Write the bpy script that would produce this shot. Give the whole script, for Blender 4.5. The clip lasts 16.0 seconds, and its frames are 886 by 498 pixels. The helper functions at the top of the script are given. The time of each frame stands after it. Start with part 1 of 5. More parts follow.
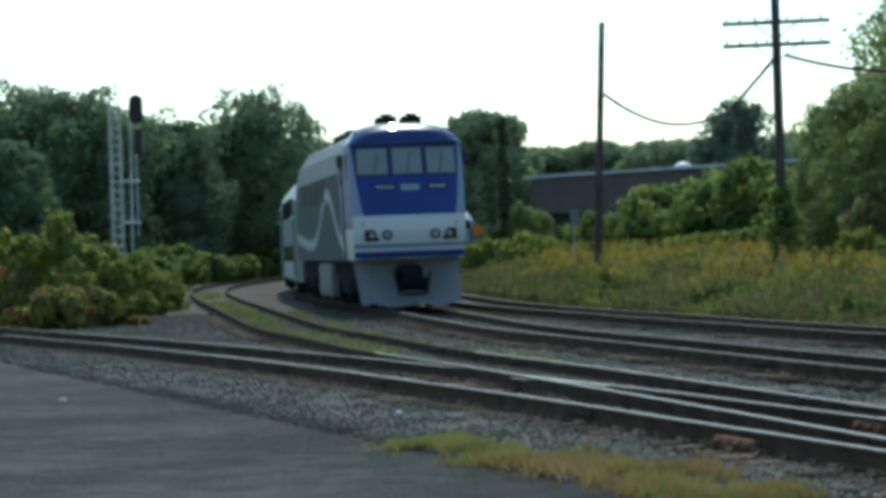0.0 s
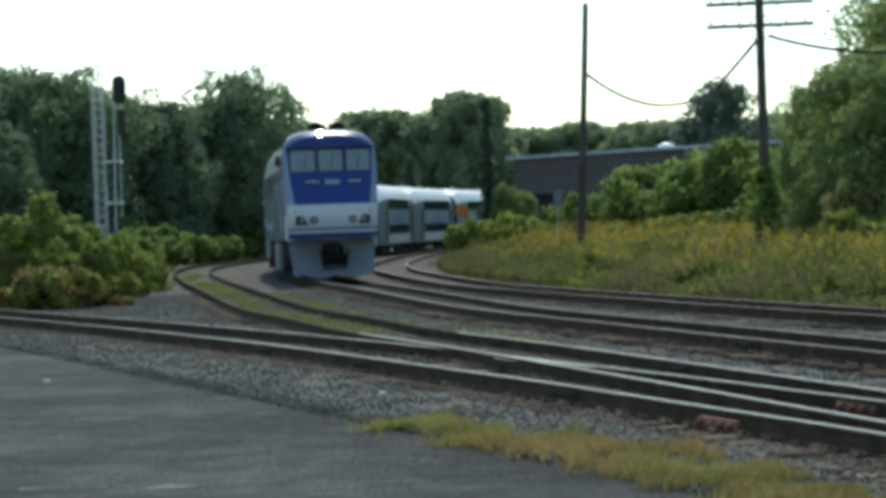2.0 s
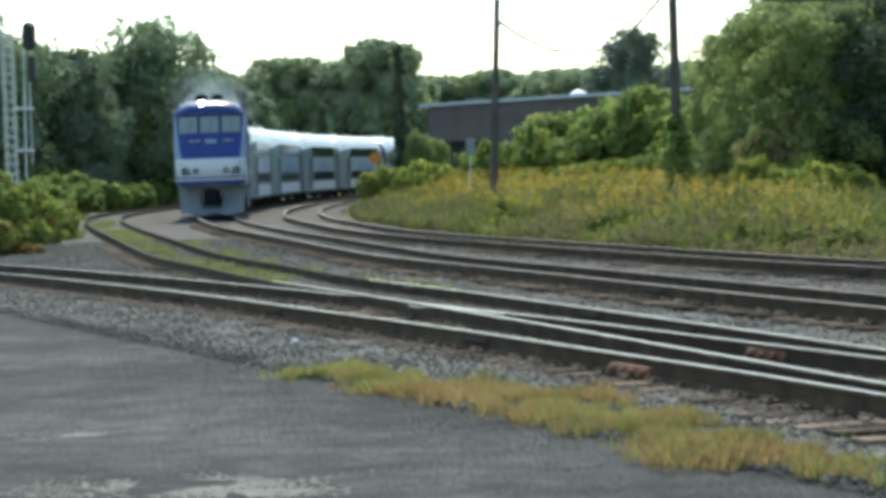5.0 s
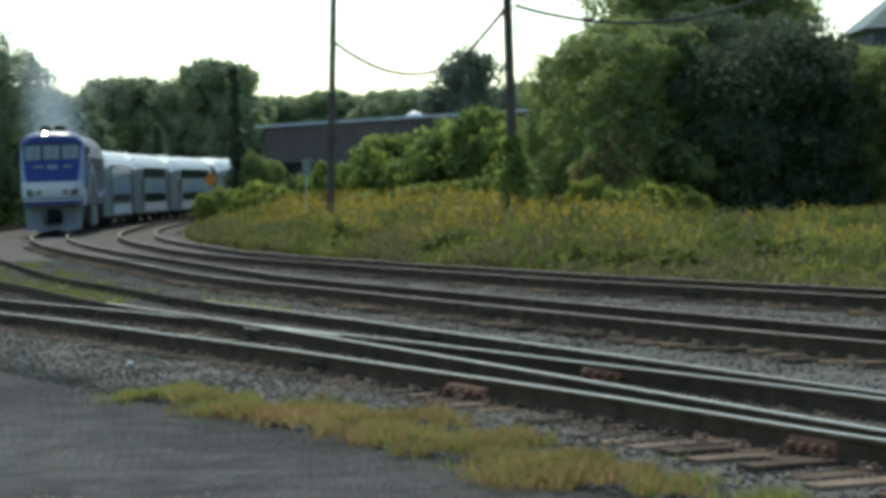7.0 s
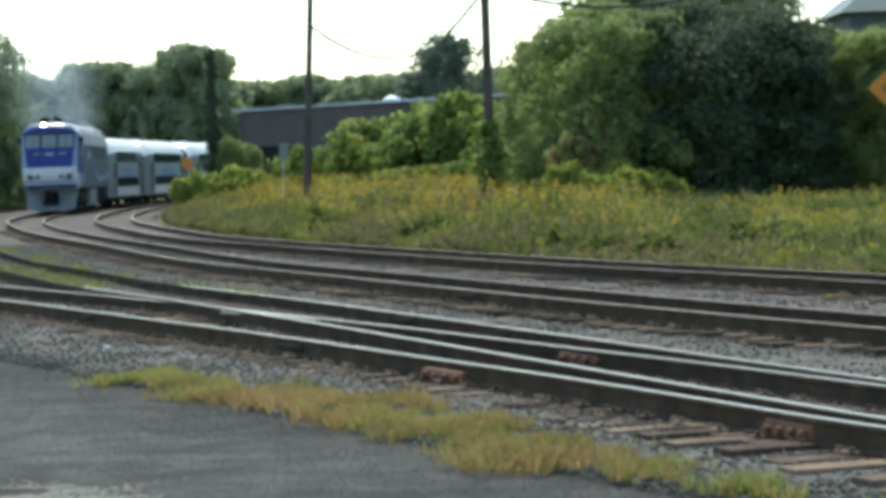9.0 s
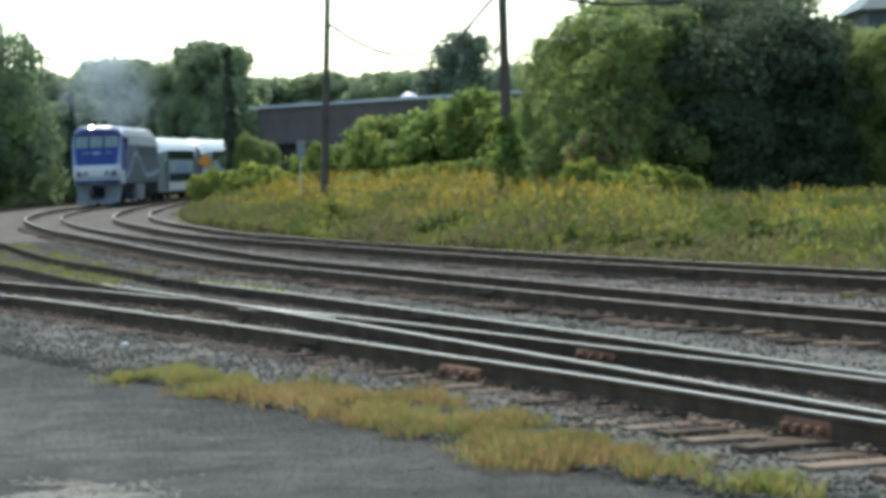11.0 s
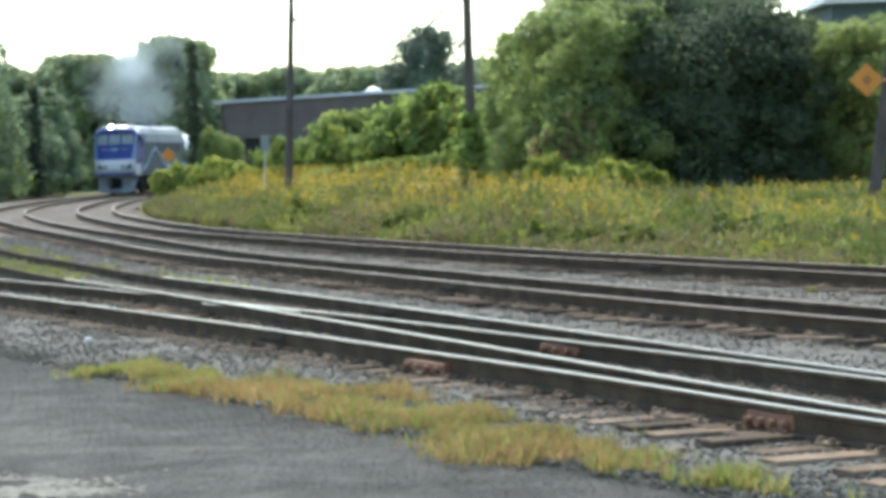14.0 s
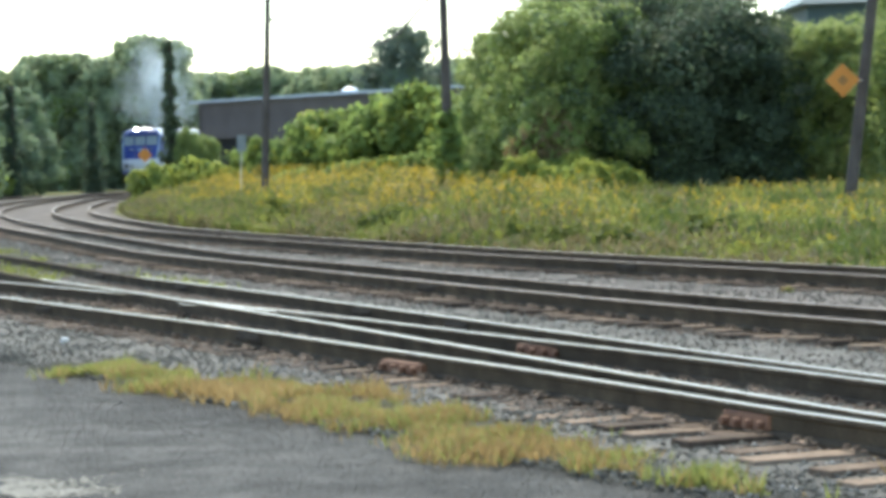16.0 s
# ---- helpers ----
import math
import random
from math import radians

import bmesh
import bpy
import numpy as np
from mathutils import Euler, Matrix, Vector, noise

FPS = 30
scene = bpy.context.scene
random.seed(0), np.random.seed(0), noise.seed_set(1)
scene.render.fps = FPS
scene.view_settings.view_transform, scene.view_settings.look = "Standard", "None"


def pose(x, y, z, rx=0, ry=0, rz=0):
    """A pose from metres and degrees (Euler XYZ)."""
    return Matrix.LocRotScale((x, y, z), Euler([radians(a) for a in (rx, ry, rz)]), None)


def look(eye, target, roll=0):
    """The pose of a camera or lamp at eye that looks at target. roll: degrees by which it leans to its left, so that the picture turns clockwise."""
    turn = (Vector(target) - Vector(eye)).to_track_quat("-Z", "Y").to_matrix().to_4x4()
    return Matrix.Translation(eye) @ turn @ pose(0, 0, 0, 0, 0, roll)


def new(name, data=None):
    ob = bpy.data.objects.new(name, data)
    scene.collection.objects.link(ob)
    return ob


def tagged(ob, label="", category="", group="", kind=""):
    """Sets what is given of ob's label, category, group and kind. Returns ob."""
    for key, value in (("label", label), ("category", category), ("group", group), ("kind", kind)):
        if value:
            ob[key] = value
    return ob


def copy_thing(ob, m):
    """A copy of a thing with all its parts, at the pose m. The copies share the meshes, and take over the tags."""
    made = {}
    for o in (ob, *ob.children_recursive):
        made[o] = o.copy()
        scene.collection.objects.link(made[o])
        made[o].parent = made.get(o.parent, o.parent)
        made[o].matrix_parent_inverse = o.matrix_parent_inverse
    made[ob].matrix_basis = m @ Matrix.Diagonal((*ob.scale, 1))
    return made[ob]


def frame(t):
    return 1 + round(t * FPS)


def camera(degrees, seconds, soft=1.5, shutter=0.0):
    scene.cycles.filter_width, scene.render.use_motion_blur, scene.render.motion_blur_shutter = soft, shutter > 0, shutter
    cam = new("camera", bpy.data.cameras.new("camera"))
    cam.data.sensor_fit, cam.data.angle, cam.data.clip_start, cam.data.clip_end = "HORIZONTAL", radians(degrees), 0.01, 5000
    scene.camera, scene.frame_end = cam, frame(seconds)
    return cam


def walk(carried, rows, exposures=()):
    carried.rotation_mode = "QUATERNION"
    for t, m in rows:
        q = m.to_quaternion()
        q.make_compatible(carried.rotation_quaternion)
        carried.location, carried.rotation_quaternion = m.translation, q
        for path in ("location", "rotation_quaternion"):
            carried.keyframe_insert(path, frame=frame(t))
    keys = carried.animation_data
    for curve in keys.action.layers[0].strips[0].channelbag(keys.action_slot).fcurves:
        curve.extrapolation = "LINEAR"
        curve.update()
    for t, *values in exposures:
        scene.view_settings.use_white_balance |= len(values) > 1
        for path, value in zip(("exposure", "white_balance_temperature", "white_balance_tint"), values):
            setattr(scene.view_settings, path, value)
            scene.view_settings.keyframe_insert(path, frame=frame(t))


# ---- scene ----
cam = camera(19.8, 16.0, soft=4.5)
EYE = (0.0, 0.0, 1.6)
# seconds, turn to the left and tilt in degrees: a long lens panned by hand
PAN = [
    (0, 6.556, -0.075),
    (0.5, 6.493, -0.103),
    (1, 6.416, -0.220),
    (1.5, 6.263, -0.481),
    (2, 6.186, -0.522),
    (2.5, 6.199, -0.598),
    (3, 5.395, -0.957),
    (3.2, 5.013, -0.920),
    (5.3, 3.840, -1.851),
    (5.5, 3.343, -1.856),
    (6, 2.616, -1.562),
    (6.5, 0.848, -1.431),
    (7, 0.518, -1.429),
    (7.5, 0.112, -1.417),
    (8, 0.138, -1.506),
    (8.5, 0.139, -1.671),
    (9, 0.000, -1.803),
    (9.2, -0.064, -1.741),
    (11.3, 0.418, -1.865),
    (11.5, 0.368, -1.867),
    (12, 0.152, -1.849),
    (12.5, 0.114, -1.888),
    (13, -0.012, -1.867),
    (13.5, -0.266, -1.837),
    (14, -0.417, -2.007),
    (14.5, -0.467, -2.085),
    (15, -0.556, -2.025),
    (15.5, -0.884, -2.010),
    (16, -0.947, -2.025),
]
walk(cam, [(t, pose(*EYE, 90 + tilt, 2.0, yaw)) for t, yaw, tilt in PAN],
     exposures=[(0, 0.26, 6100, -8), (1.0, 0.44, 6350, -6), (1.5, 0.54, 6430, -5), (2.0, 0.46, 6500, -4), (2.5, 0.56, 6600, -3), (3.0, 0.85, 6650, -2), (5.5, 1.18, 6750, -1), (6.1, 0.7, 6750, -1), (7.0, 0.5, 6750, -3), (8.5, 0.75, 6800, -2), (9.0, 1.05, 6800, -1), (11.5, 1.14, 6850, 1), (12.4, 1.38, 6900, 2), (13.2, 1.4, 6900, 2), (14.5, 1.72, 6900, 2), (16.0, 1.72, 6900, 2)])

# ---- light ----
world = bpy.data.worlds.new("sky")
scene.world = world
world.use_nodes = True
wn = world.node_tree
sky = wn.nodes.new("ShaderNodeTexSky")
sky.sky_type, sky.sun_disc = "NISHITA", False
SUN_EL, SUN_AZ = radians(50), radians(-4)      # azimuth clockwise from +y
sky.sun_elevation, sky.sun_rotation = SUN_EL, SUN_AZ
sky.air_density, sky.dust_density, sky.ozone_density = 1.0, 0.6, 1.6
wn.nodes["Background"].inputs["Strength"].default_value = 0.15
wn.links.new(sky.outputs[0], wn.nodes["Background"].inputs[0])
sun = new("sun", bpy.data.lights.new("sun", "SUN"))
sun.data.energy, sun.data.angle, sun.data.color = 2.4, radians(0.8), (1.0, 0.96, 0.88)
sun_from = Vector((math.sin(SUN_AZ) * math.cos(SUN_EL), math.cos(SUN_AZ) * math.cos(SUN_EL), math.sin(SUN_EL)))
sun.matrix_world = look(sun_from * 200, (0, 0, 0))

# ---- materials ----


def material(name, colors, scale=6.0, rough=0.7, metal=0.0, bump=0.3, fine=40.0, island=0.0, spread=0.0, through_light=0.0, spec=0.5):
    """Two-scale mottled paint: colors is a list of (position, rgb)."""
    m = bpy.data.materials.new(name)
    m.use_nodes = True
    n, l = m.node_tree.nodes, m.node_tree.links
    b = n["Principled BSDF"]
    tc = n.new("ShaderNodeTexCoord")
    n1 = n.new("ShaderNodeTexNoise")
    n1.inputs["Scale"].default_value, n1.inputs["Detail"].default_value = scale, 5.0
    n2 = n.new("ShaderNodeTexNoise")
    n2.inputs["Scale"].default_value, n2.inputs["Detail"].default_value = fine, 4.0
    l.new(tc.outputs["Object"], n1.inputs["Vector"])
    l.new(tc.outputs["Object"], n2.inputs["Vector"])
    mix = n.new("ShaderNodeMath")
    mix.operation = "MULTIPLY_ADD"
    mix.inputs[1].default_value = 0.35
    l.new(n2.outputs[0], mix.inputs[0])
    half = n.new("ShaderNodeMath")
    half.operation = "MULTIPLY"
    half.inputs[1].default_value = 0.65
    l.new(n1.outputs[0], half.inputs[0])
    l.new(half.outputs[0], mix.inputs[2])
    last = mix.outputs[0]
    if island or spread:
        geo = n.new("ShaderNodeNewGeometry")
        info = n.new("ShaderNodeObjectInfo")
        for out, amount in ((geo.outputs["Random Per Island"], island), (info.outputs["Random"], spread)):
            if amount:
                s = n.new("ShaderNodeMath")
                s.operation = "MULTIPLY_ADD"
                s.inputs[1].default_value = amount
                l.new(out, s.inputs[0])
                k = n.new("ShaderNodeMath")
                k.operation = "ADD"
                k.inputs[1].default_value = -amount / 2
                l.new(last, k.inputs[0])
                l.new(k.outputs[0], s.inputs[2])
                last = s.outputs[0]
    ramp = n.new("ShaderNodeValToRGB")
    el = ramp.color_ramp.elements
    while len(el) < len(colors):
        el.new(0.5)
    for e, (p, c) in zip(el, colors):
        e.position, e.color = p, (*c, 1)
    l.new(last, ramp.inputs[0])
    l.new(ramp.outputs[0], b.inputs["Base Color"])
    b.inputs["Roughness"].default_value, b.inputs["Metallic"].default_value = rough, metal
    b.inputs["Specular IOR Level"].default_value = spec
    if bump:
        bp = n.new("ShaderNodeBump")
        bp.inputs["Strength"].default_value, bp.inputs["Distance"].default_value = bump, 0.02
        l.new(n2.outputs[0], bp.inputs["Height"])
        l.new(bp.outputs[0], b.inputs["Normal"])
    if through_light:
        tr = n.new("ShaderNodeBsdfTranslucent")
        l.new(ramp.outputs[0], tr.inputs["Color"])
        ms = n.new("ShaderNodeMixShader")
        ms.inputs[0].default_value = through_light
        l.new(b.outputs[0], ms.inputs[1])
        l.new(tr.outputs[0], ms.inputs[2])
        l.new(ms.outputs[0], n["Material Output"].inputs["Surface"])
    return m


def leafy(name, dark, mid, light, through_light=0.35, island=0.14):
    return material(name, [(0.25, dark), (0.5, mid), (0.75, light)], scale=0.7, rough=0.65, bump=0.0, fine=5.0, island=island, spread=0.12, through_light=through_light, spec=0.15)


def plain(name, c, rough=0.5, metal=0.0, var=0.18, scale=2.0, bump=0.05, spec=0.5):
    lo, hi = tuple(v * (1 - var) for v in c), tuple(min(1, v * (1 + var)) for v in c)
    return material(name, [(0.3, lo), (0.7, hi)], scale=scale, rough=rough, metal=metal, bump=bump, fine=25.0, spec=spec)




def asphalt():
    """Worn asphalt: broad stains, patches and a fine stony grain."""
    m = bpy.data.materials.new("asphalt")
    m.use_nodes = True
    n, l = m.node_tree.nodes, m.node_tree.links
    b = n["Principled BSDF"]
    tc = n.new("ShaderNodeTexCoord")
    total = None
    for scale, detail, weight in ((0.3, 4, 0.42), (2.6, 8, 0.42), (34, 5, 0.3)):
        t = n.new("ShaderNodeTexNoise")
        t.inputs["Scale"].default_value, t.inputs["Detail"].default_value = scale, detail
        l.new(tc.outputs["Object"], t.inputs["Vector"])
        k = n.new("ShaderNodeMath")
        k.operation = "MULTIPLY_ADD"
        k.inputs[1].default_value = weight
        l.new(t.outputs[0], k.inputs[0])
        if total is None:
            k.inputs[2].default_value = -0.07
        else:
            l.new(total, k.inputs[2])
        total = k.outputs[0]
    ramp = n.new("ShaderNodeValToRGB")
    el = ramp.color_ramp.elements
    el.new(0.5)
    for e, (p, c) in zip(el, ((0.41, (0.031, 0.030, 0.028)), (0.5, (0.055, 0.053, 0.050)), (0.60, (0.09, 0.086, 0.079)))):
        e.position, e.color = p, (*c, 1)
    l.new(total, ramp.inputs[0])
    l.new(ramp.outputs[0], b.inputs["Base Color"])
    b.inputs["Roughness"].default_value, b.inputs["Specular IOR Level"].default_value = 0.95, 0.12
    bp = n.new("ShaderNodeBump")
    bp.inputs["Strength"].default_value, bp.inputs["Distance"].default_value = 0.5, 0.02
    l.new(t.outputs[0], bp.inputs["Height"])
    l.new(bp.outputs[0], b.inputs["Normal"])
    return m


ASPHALT = asphalt()
BALLAST = material("ballast", [(0.34, (0.064, 0.059, 0.052)), (0.5, (0.098, 0.091, 0.081)), (0.66, (0.145, 0.136, 0.122))], scale=1.3, rough=0.9, bump=0.6, fine=11.0, spec=0.08)
STONE = material("ballast_stone", [(0.1, (0.080, 0.074, 0.062)), (0.5, (0.128, 0.120, 0.102)), (0.85, (0.185, 0.173, 0.148)), (0.97, (0.32, 0.31, 0.29))], scale=2.0, rough=0.85, bump=0.2, fine=60.0, island=0.8, spec=0.08)
DUSTY = material("dusty_ballast", [(0.34, (0.055, 0.046, 0.040)), (0.5, (0.102, 0.087, 0.077)), (0.66, (0.165, 0.143, 0.128))], scale=0.9, rough=0.95, bump=0.9, fine=9.0, spec=0.08)
SOIL = material("soil", [(0.3, (0.06, 0.07, 0.025)), (0.55, (0.11, 0.11, 0.04)), (0.75, (0.17, 0.15, 0.07))], scale=0.8, rough=0.95, bump=0.6, fine=9.0, spec=0.08)
SILT = material("pale_silt", [(0.3, (0.18, 0.168, 0.143)), (0.7, (0.30, 0.28, 0.238))], scale=2.0, rough=0.9, bump=0.3, fine=20.0, spec=0.08)
RUST = material("rusty_rail", [(0.3, (0.036, 0.026, 0.018)), (0.55, (0.07, 0.051, 0.034)), (0.75, (0.13, 0.095, 0.063))], scale=3.0, rough=0.9, metal=0.0, bump=0.3, spec=0.1)
SHINE = plain("worn_steel", (0.17, 0.178, 0.166), rough=0.42, metal=1.0, var=0.1)
DULL = plain("dull_steel", (0.16, 0.14, 0.13), rough=0.6, metal=0.4, var=0.2)
TIMBER = material("weathered_timber", [(0.25, (0.045, 0.032, 0.024)), (0.5, (0.10, 0.07, 0.05)), (0.8, (0.22, 0.158, 0.113))], scale=3.0, rough=0.9, bump=0.6, fine=16.0, spread=0.5, spec=0.08)
POLEWOOD = material("pole_timber", [(0.3, (0.055, 0.045, 0.04)), (0.7, (0.12, 0.10, 0.09))], scale=2.0, rough=0.9, bump=0.4, fine=12.0, spec=0.1)
BARK = material("bark", [(0.3, (0.05, 0.04, 0.03)), (0.7, (0.12, 0.10, 0.08))], scale=3.0, rough=0.95, bump=0.6, fine=14.0)
LEAF_DARK = leafy("leaf_dark", (0.12, 0.165, 0.10), (0.185, 0.245, 0.14), (0.26, 0.33, 0.175), 0.52)
LEAF_DEEP = leafy("leaf_deep", (0.115, 0.145, 0.125), (0.165, 0.205, 0.16), (0.225, 0.275, 0.19), 0.5)
# paler than the near leaves: haze over the far trees is put into the colour
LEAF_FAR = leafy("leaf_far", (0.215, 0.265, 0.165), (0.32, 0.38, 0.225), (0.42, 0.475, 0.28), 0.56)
# deep green leaves, darkened further: the big tree's shade is put into the colour
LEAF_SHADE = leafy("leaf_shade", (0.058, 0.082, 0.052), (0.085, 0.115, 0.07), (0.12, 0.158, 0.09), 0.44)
LEAF_MID = leafy("leaf_mid", (0.13, 0.185, 0.055), (0.215, 0.285, 0.08), (0.30, 0.375, 0.115), 0.58)
LEAF_PALE = leafy("leaf_pale", (0.19, 0.235, 0.09), (0.31, 0.365, 0.14), (0.43, 0.465, 0.20), 0.58)
LEAF_YELLOW = leafy("leaf_yellow", (0.165, 0.195, 0.04), (0.275, 0.30, 0.065), (0.385, 0.40, 0.095), 0.57)
LEAF_RUSSET = leafy("leaf_russet", (0.16, 0.075, 0.03), (0.27, 0.125, 0.045), (0.38, 0.20, 0.07), 0.5)
LEAF_BROWN = leafy("leaf_brown", (0.14, 0.10, 0.05), (0.24, 0.175, 0.085), (0.33, 0.25, 0.12), 0.5)
GRASS = leafy("grass_blade", (0.15, 0.17, 0.05), (0.27, 0.285, 0.085), (0.40, 0.39, 0.14), 0.45)
STRAW = leafy("straw_blade", (0.19, 0.13, 0.055), (0.33, 0.225, 0.095), (0.46, 0.345, 0.165), 0.45)
WEED_LIGHT = leafy("weed_light", (0.10, 0.118, 0.025), (0.168, 0.185, 0.042), (0.24, 0.25, 0.07), 0.48, 0.1)
WEED_STRAW = leafy("weed_straw", (0.11, 0.092, 0.045), (0.165, 0.138, 0.066), (0.225, 0.188, 0.095), 0.4, 0.1)
WEED_DARK = leafy("weed_dark", (0.05, 0.075, 0.02), (0.085, 0.115, 0.03), (0.125, 0.155, 0.042), 0.42, 0.1)
GOLD = leafy("goldenrod_flower", (0.25, 0.175, 0.015), (0.37, 0.262, 0.022), (0.48, 0.35, 0.04), 0.45, 0.12)

# ---- tools ----


def part(name, bm, mat, parent=None, label="", smooth=False):
    me = bpy.data.meshes.new(name)
    bm.normal_update()
    bm.to_mesh(me)
    bm.free()
    for m in (mat if isinstance(mat, (list, tuple)) else [mat]):
        me.materials.append(m)
    if smooth:
        me.shade_smooth()
    ob = new(name, me)
    ob.parent = parent
    if label:
        ob["label"] = label
    return ob


def solid(name, verts, faces, mat, parent=None, label="", smooth=False, slots=None):
    me = bpy.data.meshes.new(name)
    me.from_pydata([tuple(v) for v in verts], [], [tuple(int(i) for i in q) for q in faces])
    for m in (mat if isinstance(mat, (list, tuple)) else [mat]):
        me.materials.append(m)
    if slots is not None:
        me.polygons.foreach_set("material_index", np.asarray(slots, dtype=np.int32))
    if smooth:
        me.shade_smooth()
    me.update()
    ob = new(name, me)
    ob.parent = parent
    if label:
        ob["label"] = label
    return ob


def empty(name, m=None):
    ob = new(name)
    if m is not None:
        ob.matrix_basis = m
    return ob


def add_box(bm, c, s, bevel=0.0, rot=None):
    m = Matrix.Translation(c) @ (rot or Matrix.Identity(4)) @ Matrix.Diagonal((*s, 1))
    g = bmesh.ops.create_cube(bm, size=1.0, matrix=m)
    if bevel:
        edges = list({e for v in g["verts"] for e in v.link_edges})
        bmesh.ops.bevel(bm, geom=edges, offset=bevel, segments=2, affect="EDGES", profile=0.6)


def box(c, s, bevel=0.0, rot=None):
    bm = bmesh.new()
    add_box(bm, c, s, bevel, rot)
    return bm


def add_rod(bm, a, b, r1, r2=None, seg=8, caps=True):
    a, b = Vector(a), Vector(b)
    d = b - a
    m = Matrix.Translation((a + b) / 2) @ d.to_track_quat("Z", "Y").to_matrix().to_4x4()
    bmesh.ops.create_cone(bm, cap_ends=caps, segments=seg, radius1=r1, radius2=r1 if r2 is None else r2, depth=d.length, matrix=m)


def rod(a, b, r1, r2=None, seg=8):
    bm = bmesh.new()
    add_rod(bm, a, b, r1, r2, seg)
    return bm


def spline(pts, step=0.5):
    """Catmull-Rom through the points, resampled evenly; returns points and unit tangents."""
    p = np.array(pts, float)
    p = np.vstack([2 * p[0] - p[1], p, 2 * p[-1] - p[-2]])
    out = []
    for i in range(1, len(p) - 2):
        u = np.linspace(0, 1, 24, endpoint=False)[:, None]
        a, b, c, d = p[i - 1], p[i], p[i + 1], p[i + 2]
        out.append(0.5 * (2 * b + (c - a) * u + (2 * a - 5 * b + 4 * c - d) * u ** 2 + (3 * b - a - 3 * c + d) * u ** 3))
    q = np.vstack(out + [p[-2][None]])
    s = np.r_[0, np.cumsum(np.linalg.norm(np.diff(q, axis=0), axis=1))]
    t = np.arange(0, s[-1], step)
    r = np.c_[np.interp(t, s, q[:, 0]), np.interp(t, s, q[:, 1])]
    tan = np.gradient(r, axis=0)
    return r, tan / np.linalg.norm(tan, axis=1)[:, None]


def quads(name, c, u, v, mats, slots, parent=None, kind=""):
    """Many loose leaf-like quads: centre, half width and half height vectors."""
    n = len(c)
    verts = np.empty((n, 4, 3))
    verts[:, 0], verts[:, 1], verts[:, 2], verts[:, 3] = c - v, c + u * 0.9, c + v, c - u * 0.9
    me = bpy.data.meshes.new(name)
    me.vertices.add(4 * n)
    me.vertices.foreach_set("co", verts.ravel())
    me.loops.add(4 * n)
    me.loops.foreach_set("vertex_index", np.arange(4 * n, dtype=np.int32))
    me.polygons.add(n)
    me.polygons.foreach_set("loop_start", np.arange(0, 4 * n, 4, dtype=np.int32))
    for m in mats:
        me.materials.append(m)
    me.polygons.foreach_set("material_index", np.asarray(slots, dtype=np.int32))
    me.update(calc_edges=True)
    me.validate()
    ob = new(name, me)
    ob.parent = parent
    if kind:
        ob["kind"] = kind
    return ob


rng = np.random.default_rng(7)


def unit(a):
    return a / np.maximum(np.linalg.norm(a, axis=1), 1e-6)[:, None]


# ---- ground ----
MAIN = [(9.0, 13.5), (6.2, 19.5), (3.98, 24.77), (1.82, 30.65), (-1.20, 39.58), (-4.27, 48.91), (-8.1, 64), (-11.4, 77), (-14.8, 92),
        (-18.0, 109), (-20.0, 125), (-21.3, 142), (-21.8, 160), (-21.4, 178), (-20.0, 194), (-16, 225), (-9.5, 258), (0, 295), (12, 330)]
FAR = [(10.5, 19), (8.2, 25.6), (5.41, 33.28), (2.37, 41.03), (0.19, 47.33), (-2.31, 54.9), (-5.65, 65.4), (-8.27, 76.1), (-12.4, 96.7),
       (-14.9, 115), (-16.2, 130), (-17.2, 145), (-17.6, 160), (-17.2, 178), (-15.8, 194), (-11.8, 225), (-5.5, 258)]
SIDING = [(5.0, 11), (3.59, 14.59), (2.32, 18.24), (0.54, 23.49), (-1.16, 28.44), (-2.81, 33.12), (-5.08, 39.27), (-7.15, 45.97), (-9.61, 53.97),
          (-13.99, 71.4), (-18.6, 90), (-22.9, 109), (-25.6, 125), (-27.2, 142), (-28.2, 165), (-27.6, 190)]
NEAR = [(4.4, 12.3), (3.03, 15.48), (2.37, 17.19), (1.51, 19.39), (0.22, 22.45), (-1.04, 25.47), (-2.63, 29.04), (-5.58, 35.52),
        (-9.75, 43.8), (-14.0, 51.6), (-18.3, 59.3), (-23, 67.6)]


def left_edge(y):
    return np.interp(y, [6, 11.5, 46, 70, 111, 142, 180, 225, 300], [4.6, 2.0, -14.2, -19.5, -26.5, -31, -31.5, -24, -8])


def right_edge(y):
    return np.interp(y, [6, 25.6, 33, 41, 47.3, 54.9, 65.4, 76, 96.7, 115, 142, 178, 225, 300], [19, 10.4, 7.4, 4.4, 2.2, -0.2, -3.5, -6.2, -10.4, -13, -15.2, -15.2, -9.8, 9])


def lumpy(x, y, amount, size):
    return amount * noise.noise(Vector((x / size, y / size, 0.3)))


